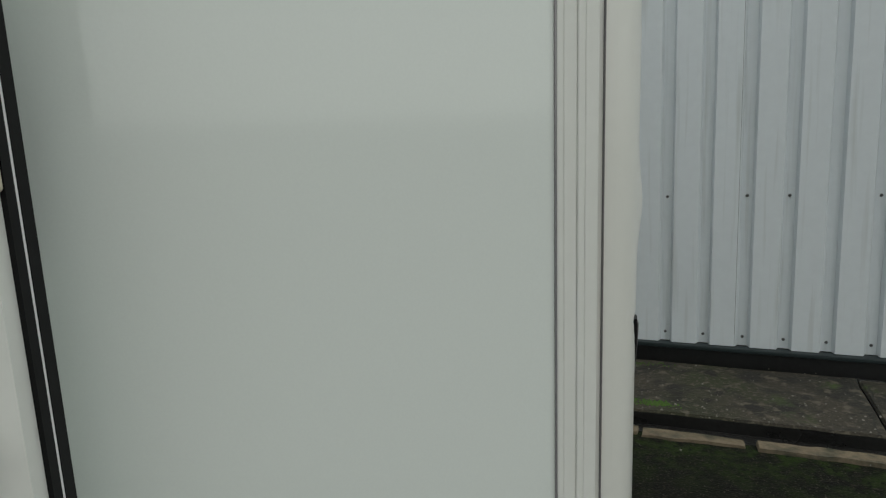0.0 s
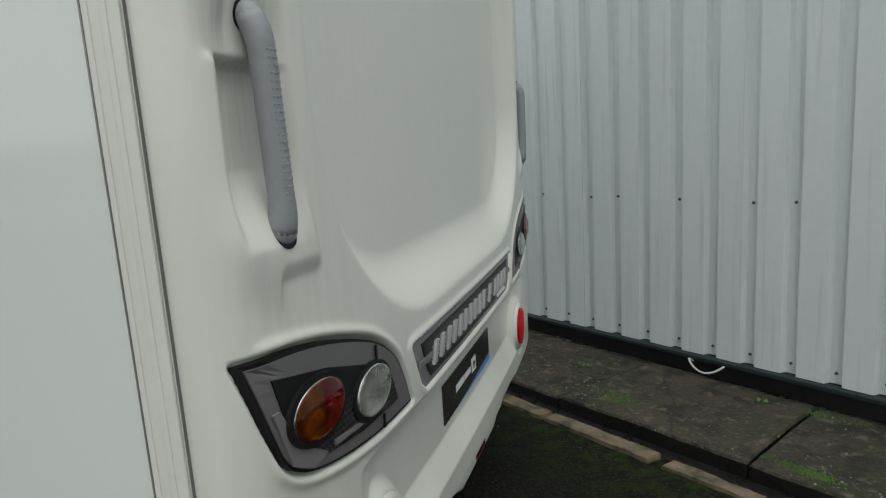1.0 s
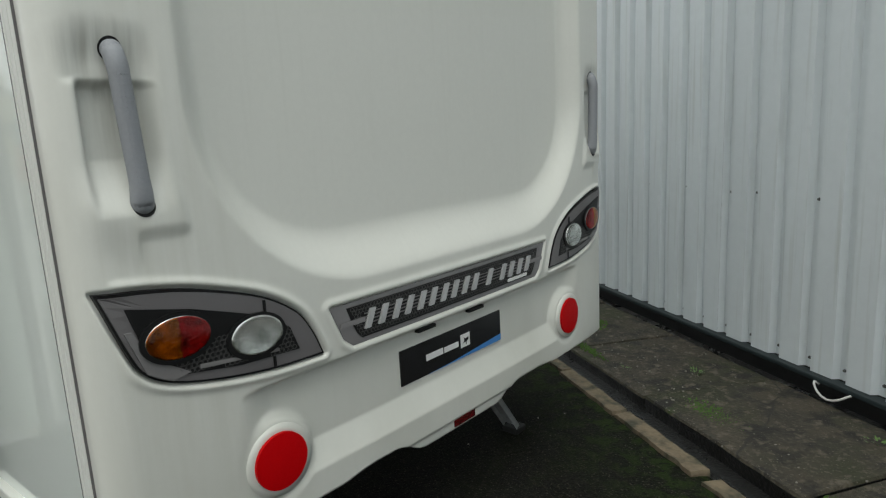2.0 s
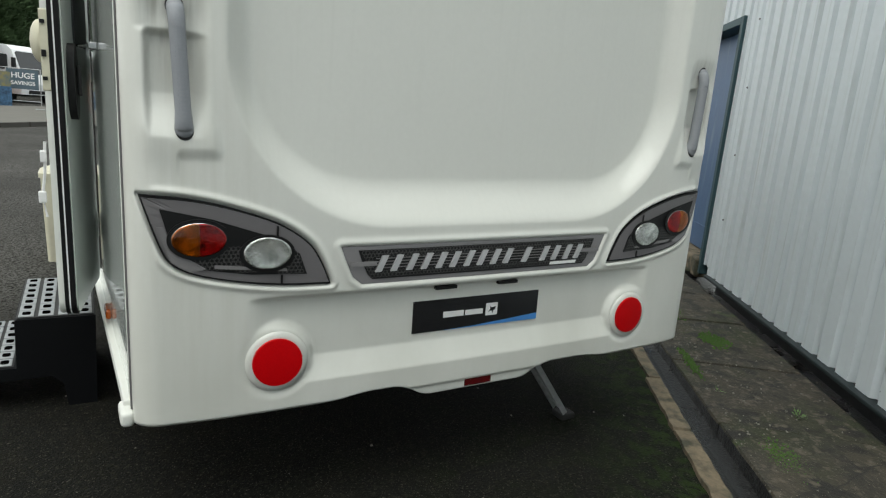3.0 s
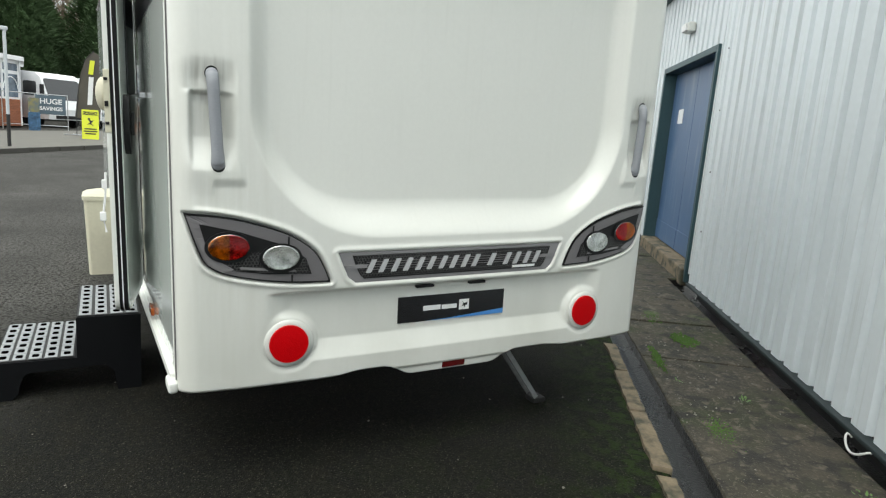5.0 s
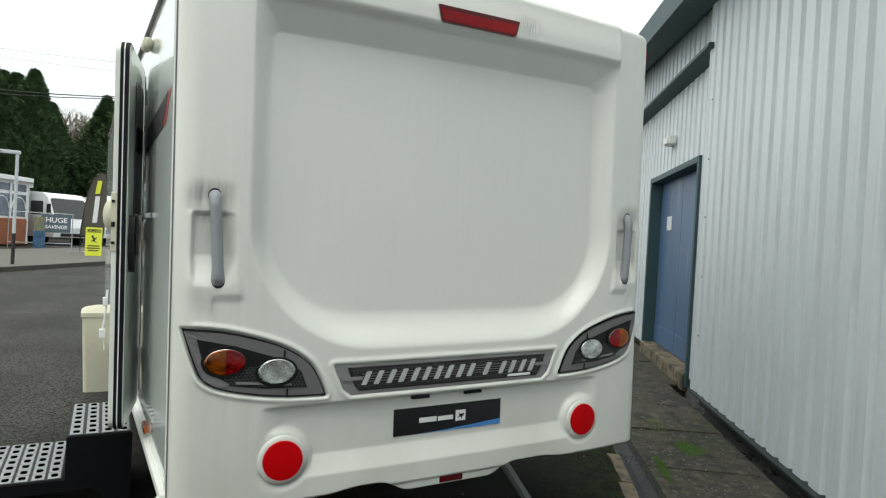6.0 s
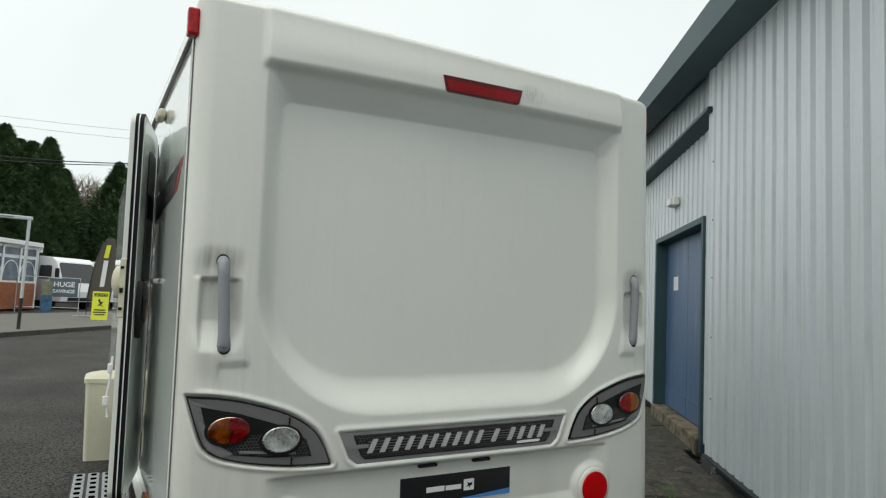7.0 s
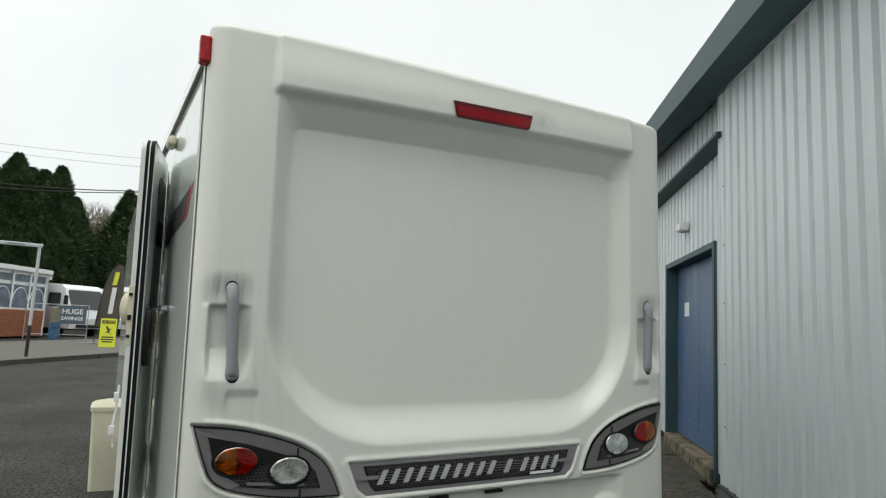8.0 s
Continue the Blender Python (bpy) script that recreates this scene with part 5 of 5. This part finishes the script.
def motorhome(m, label):
    """White coach-built motorhome seen from its nose: low nose with a dark raked windscreen, -y forward."""
    ob = tagged(empty("motorhome", m), label, "motorhome", group="parked motorhomes")
    bm = bmesh.new()
    prof = [(-3.2, 0.45), (-3.3, 1.0), (-3.15, 1.45), (-2.6, 2.65), (-2.25, 2.86), (-1.0, 2.93), (3.3, 2.93), (3.4, 2.7), (3.4, 0.45)]
    prism(bm, prof, lambda u, v, w: (-1.15 + w, u, v), 2.3)
    bmesh.ops.bevel(bm, geom=[e for e in bm.edges if e.calc_face_angle(0) > 0.9], offset=0.12, segments=3, affect="EDGES")
    part("body", bm, UPVC, ob, smooth=False)
    bm = bmesh.new()
    prism(bm, rounded(-1.03, 1.03, 0.06, 1.24, 0.15), lambda u, v, w: (u, -3.155 + v * 0.417 - w, 1.455 + v * 0.909), 0.02)
    part("windscreen", bm, GLASS_DARK, ob)
    for s in (-1, 1):
        for y in (-2.2, 1.6):
            bm = bmesh.new()
            bmesh.ops.create_cone(bm, segments=20, radius1=0.34, radius2=0.34, depth=0.22, cap_ends=True, matrix=Matrix.Translation((s * 1.03, y, 0.34)) @ Matrix.Rotation(radians(90), 4, "Y"))
            part("wheel", bm, RUBBER, ob)
        bm = bmesh.new()
        box(bm, s * 0.82 - 0.17, s * 0.82 + 0.17, -3.27, -3.2, 0.78, 0.95, 0.02)
        part("headlamp", bm, CLEAR, ob)
        bm = bmesh.new()
        prism(bm, rounded(-2.3, -1.3, 1.65, 2.4, 0.1), lambda u, v, w: (s * (1.145 + w), u, v), 0.012)
        part("cab_window", bm, GLASS_DARK, ob)
        bm = bmesh.new()
        prism(bm, rounded(0.0, 1.5, 1.75, 2.35, 0.1), lambda u, v, w: (s * (1.145 + w), u, v), 0.012)
        part("side_window", bm, GLASS_DARK, ob)
        bm = bmesh.new()
        box(bm, s * 1.32 - 0.09, s * 1.32 + 0.09, -3.05, -2.9, 1.75, 2.25, 0.03)
        part("mirror", bm, BLACK, ob)
    bm = bmesh.new()
    box(bm, -0.75, 0.75, -3.275, -3.2, 0.5, 0.68, 0.02)
    part("grille", bm, BLACK, ob)
    return ob


first = motorhome(turned(-140.7, 43.5, 0, 35), "white motorhome with a dark windscreen parked nose out")
copy_thing(first, turned(-138.0, 47.5, 0, 38))
copy_thing(first, turned(-145.2, 47.0, 0, 22))


def conifer(name, base, h, r, seedv, n=22000):
    """A dense conifer: tapered trunk, whorls of drooping limbs carrying many small sprays."""
    rr = random.Random(seedv)
    ob = tagged(empty(name, pose(base.x, base.y, 0)), "tall dark green conifer with a dense uneven crown", "tree", group="conifers behind the road")
    bm = bmesh.new()
    tube(bm, [(0, 0, 0), (0, 0, h * 0.5), (0, 0, h * 0.97)], [0.28, 0.16, 0.03], 8)
    part("trunk", bm, BARK, ob)
    bm = bmesh.new()
    vs, fs = [], []
    for _ in range(n):
        t = rr.random() ** 0.75
        z = h * (0.05 + 0.95 * t)
        a = rr.uniform(0, 6.28)
        lump = 1 + 0.17 * math.sin(3 * a + seedv + z * 0.9) + 0.14 * math.sin(z * 2.3 + 5 * a) + 0.10 * math.sin(z * 5.1 + 9 * a + seedv)
        rad = r * (1 - t ** 2.9) * lump * math.sqrt(rr.uniform(0.45, 1.0)) + 0.1
        p = Vector((rad * math.cos(a), rad * math.sin(a), z))
        out = Vector((math.cos(a), math.sin(a), rr.uniform(0.15, 0.9))).normalized()
        s = rr.uniform(0.10, 0.30)
        side = out.cross(Vector((0, 0, 1))).normalized() * s * 0.2
        up = Vector((rr.uniform(-.6, .6), rr.uniform(-.6, .6), rr.uniform(-.5, .5))) * s
        i = len(vs)
        vs += [p - out * s * 0.4 - side, p - out * s * 0.4 + side, p + out * s * 0.8 + up, p + up * 0.9 - side * 1.4, p + up * 0.9 + side * 1.4]
        fs += [(i, i + 1, i + 2), (i + 3, i + 4, i + 2), (i, i + 2, i + 3), (i + 1, i + 4, i + 2)]
    me = bpy.data.meshes.new("crown")
    me.from_pydata([tuple(v) for v in vs], [], fs)
    me.materials.append(CONIFER)
    cr = new("crown", me)
    cr.parent = ob
    bm.free()
    return ob


for i, (az, dist, h, r) in enumerate(((-130.5, 56, 12.6, 3.2), (-133.4, 57, 13.4, 3.2), (-135.6, 58, 12.7, 2.8), (-137.4, 57, 13.0, 2.8), (-139.2, 58, 12.2, 2.5), (-140.3, 56, 12.3, 2.2), (-141.5, 58, 10.3, 1.9), (-145.2, 60, 11.8, 2.4), (-146.8, 58, 12.8, 2.6), (-149, 60, 13.0, 3.0), (-134.5, 62, 13.6, 3.4), (-138.4, 62, 13.0, 3.2))):
    conifer("conifer", far(az, dist), h, r, i + 3)


def bare_tree(base, h, seedv):
    rr = random.Random(seedv)
    ob = tagged(empty("bare_tree", pose(base.x, base.y, 0)), "leafless brown tree with fine twigs", "tree", group="bare trees behind the road")
    bm = bmesh.new()
    tube(bm, [(0, 0, 0), (0.1, 0, h * 0.4), (0, 0.1, h * 0.75), (0, 0, h)], [0.16, 0.11, 0.06, 0.015], 6)
    part("trunk", bm, BARK, ob)
    bm = bmesh.new()
    for _ in range(230):
        z = rr.uniform(0.12, 0.95) * h
        a = rr.uniform(0, 6.28)
        ln = (1.15 - z / h) * rr.uniform(0.8, 2.6) + 0.4
        p0 = Vector((0, 0, z))
        p1 = p0 + Vector((math.cos(a) * ln * 0.5, math.sin(a) * ln * 0.5, ln * 0.5))
        p2 = p1 + Vector((math.cos(a + 0.3) * ln * 0.4, math.sin(a + 0.3) * ln * 0.4, ln * 0.7))
        tube(bm, [p0, p1, p2], [0.035, 0.022, 0.008], 3)
        for _ in range(3):
            q = p1.lerp(p2, rr.random())
            tube(bm, [q, q + Vector((rr.uniform(-.5, .5), rr.uniform(-.5, .5), rr.uniform(0.2, 0.9)))], [0.015, 0.006], 3)
    part("crown", bm, TWIG, ob)
    return ob


for i, (az, dist, h) in enumerate(((-142.4, 66, 10.8), (-143.1, 64, 10.2), (-143.8, 68, 10.9), (-142.8, 72, 9.0), (-144.3, 70, 9.5), (-143.4, 75, 9.8))):
    bare_tree(far(az, dist), h, i + 40)
bm = bmesh.new()
rr = random.Random(77)
vs, fs = [], []
for _ in range(3500):
    az, dist = rr.uniform(-150, -128), rr.uniform(64, 74)
    p = far(az, dist, rr.random() ** 1.6 * 5.5)
    s = rr.uniform(0.3, 0.9)
    i = len(vs)
    vs += [tuple(p + Vector((rr.uniform(-s, s), rr.uniform(-s, s), rr.uniform(-s, s)))) for _ in range(3)]
    fs.append((i, i + 1, i + 2))
bm.free()
me = bpy.data.meshes.new("undergrowth")
me.from_pydata(vs, [], fs)
me.materials.append(mat("brown_green_scrub", (0.05, 0.05, 0.025), 0.9, vary=0.5, fine=2, coarse=0.5, bump=0))
tagged(new("undergrowth", me), "brown and green scrub under the far trees", "scrub", kind="stuff")

# overhead cables
for (a0, e0), (a1, e1), d, rad in (((-128.0, 9.0), (-150.0, 10.55), 30, 0.022), ((-128.0, 8.5), (-150.0, 10.5), 30.4, 0.02), ((-128.0, 11.2), (-150.0, 12.2), 60, 0.012), ((-128.0, 11.7), (-150.0, 12.9), 62, 0.012)):
    bm = bmesh.new()
    p, q = far(a0, d, EYE.z + d * math.tan(radians(e0))), far(a1, d, EYE.z + d * math.tan(radians(e1)))
    tube(bm, [p.lerp(q, t) - Vector((0, 0, 0.35 * 4 * t * (1 - t))) for t in np.linspace(0, 1, 12)], rad, 5)
    tagged(part("overhead_cable", bm, CABLE), "thin black overhead cable against the sky", "cable", group="overhead cables")
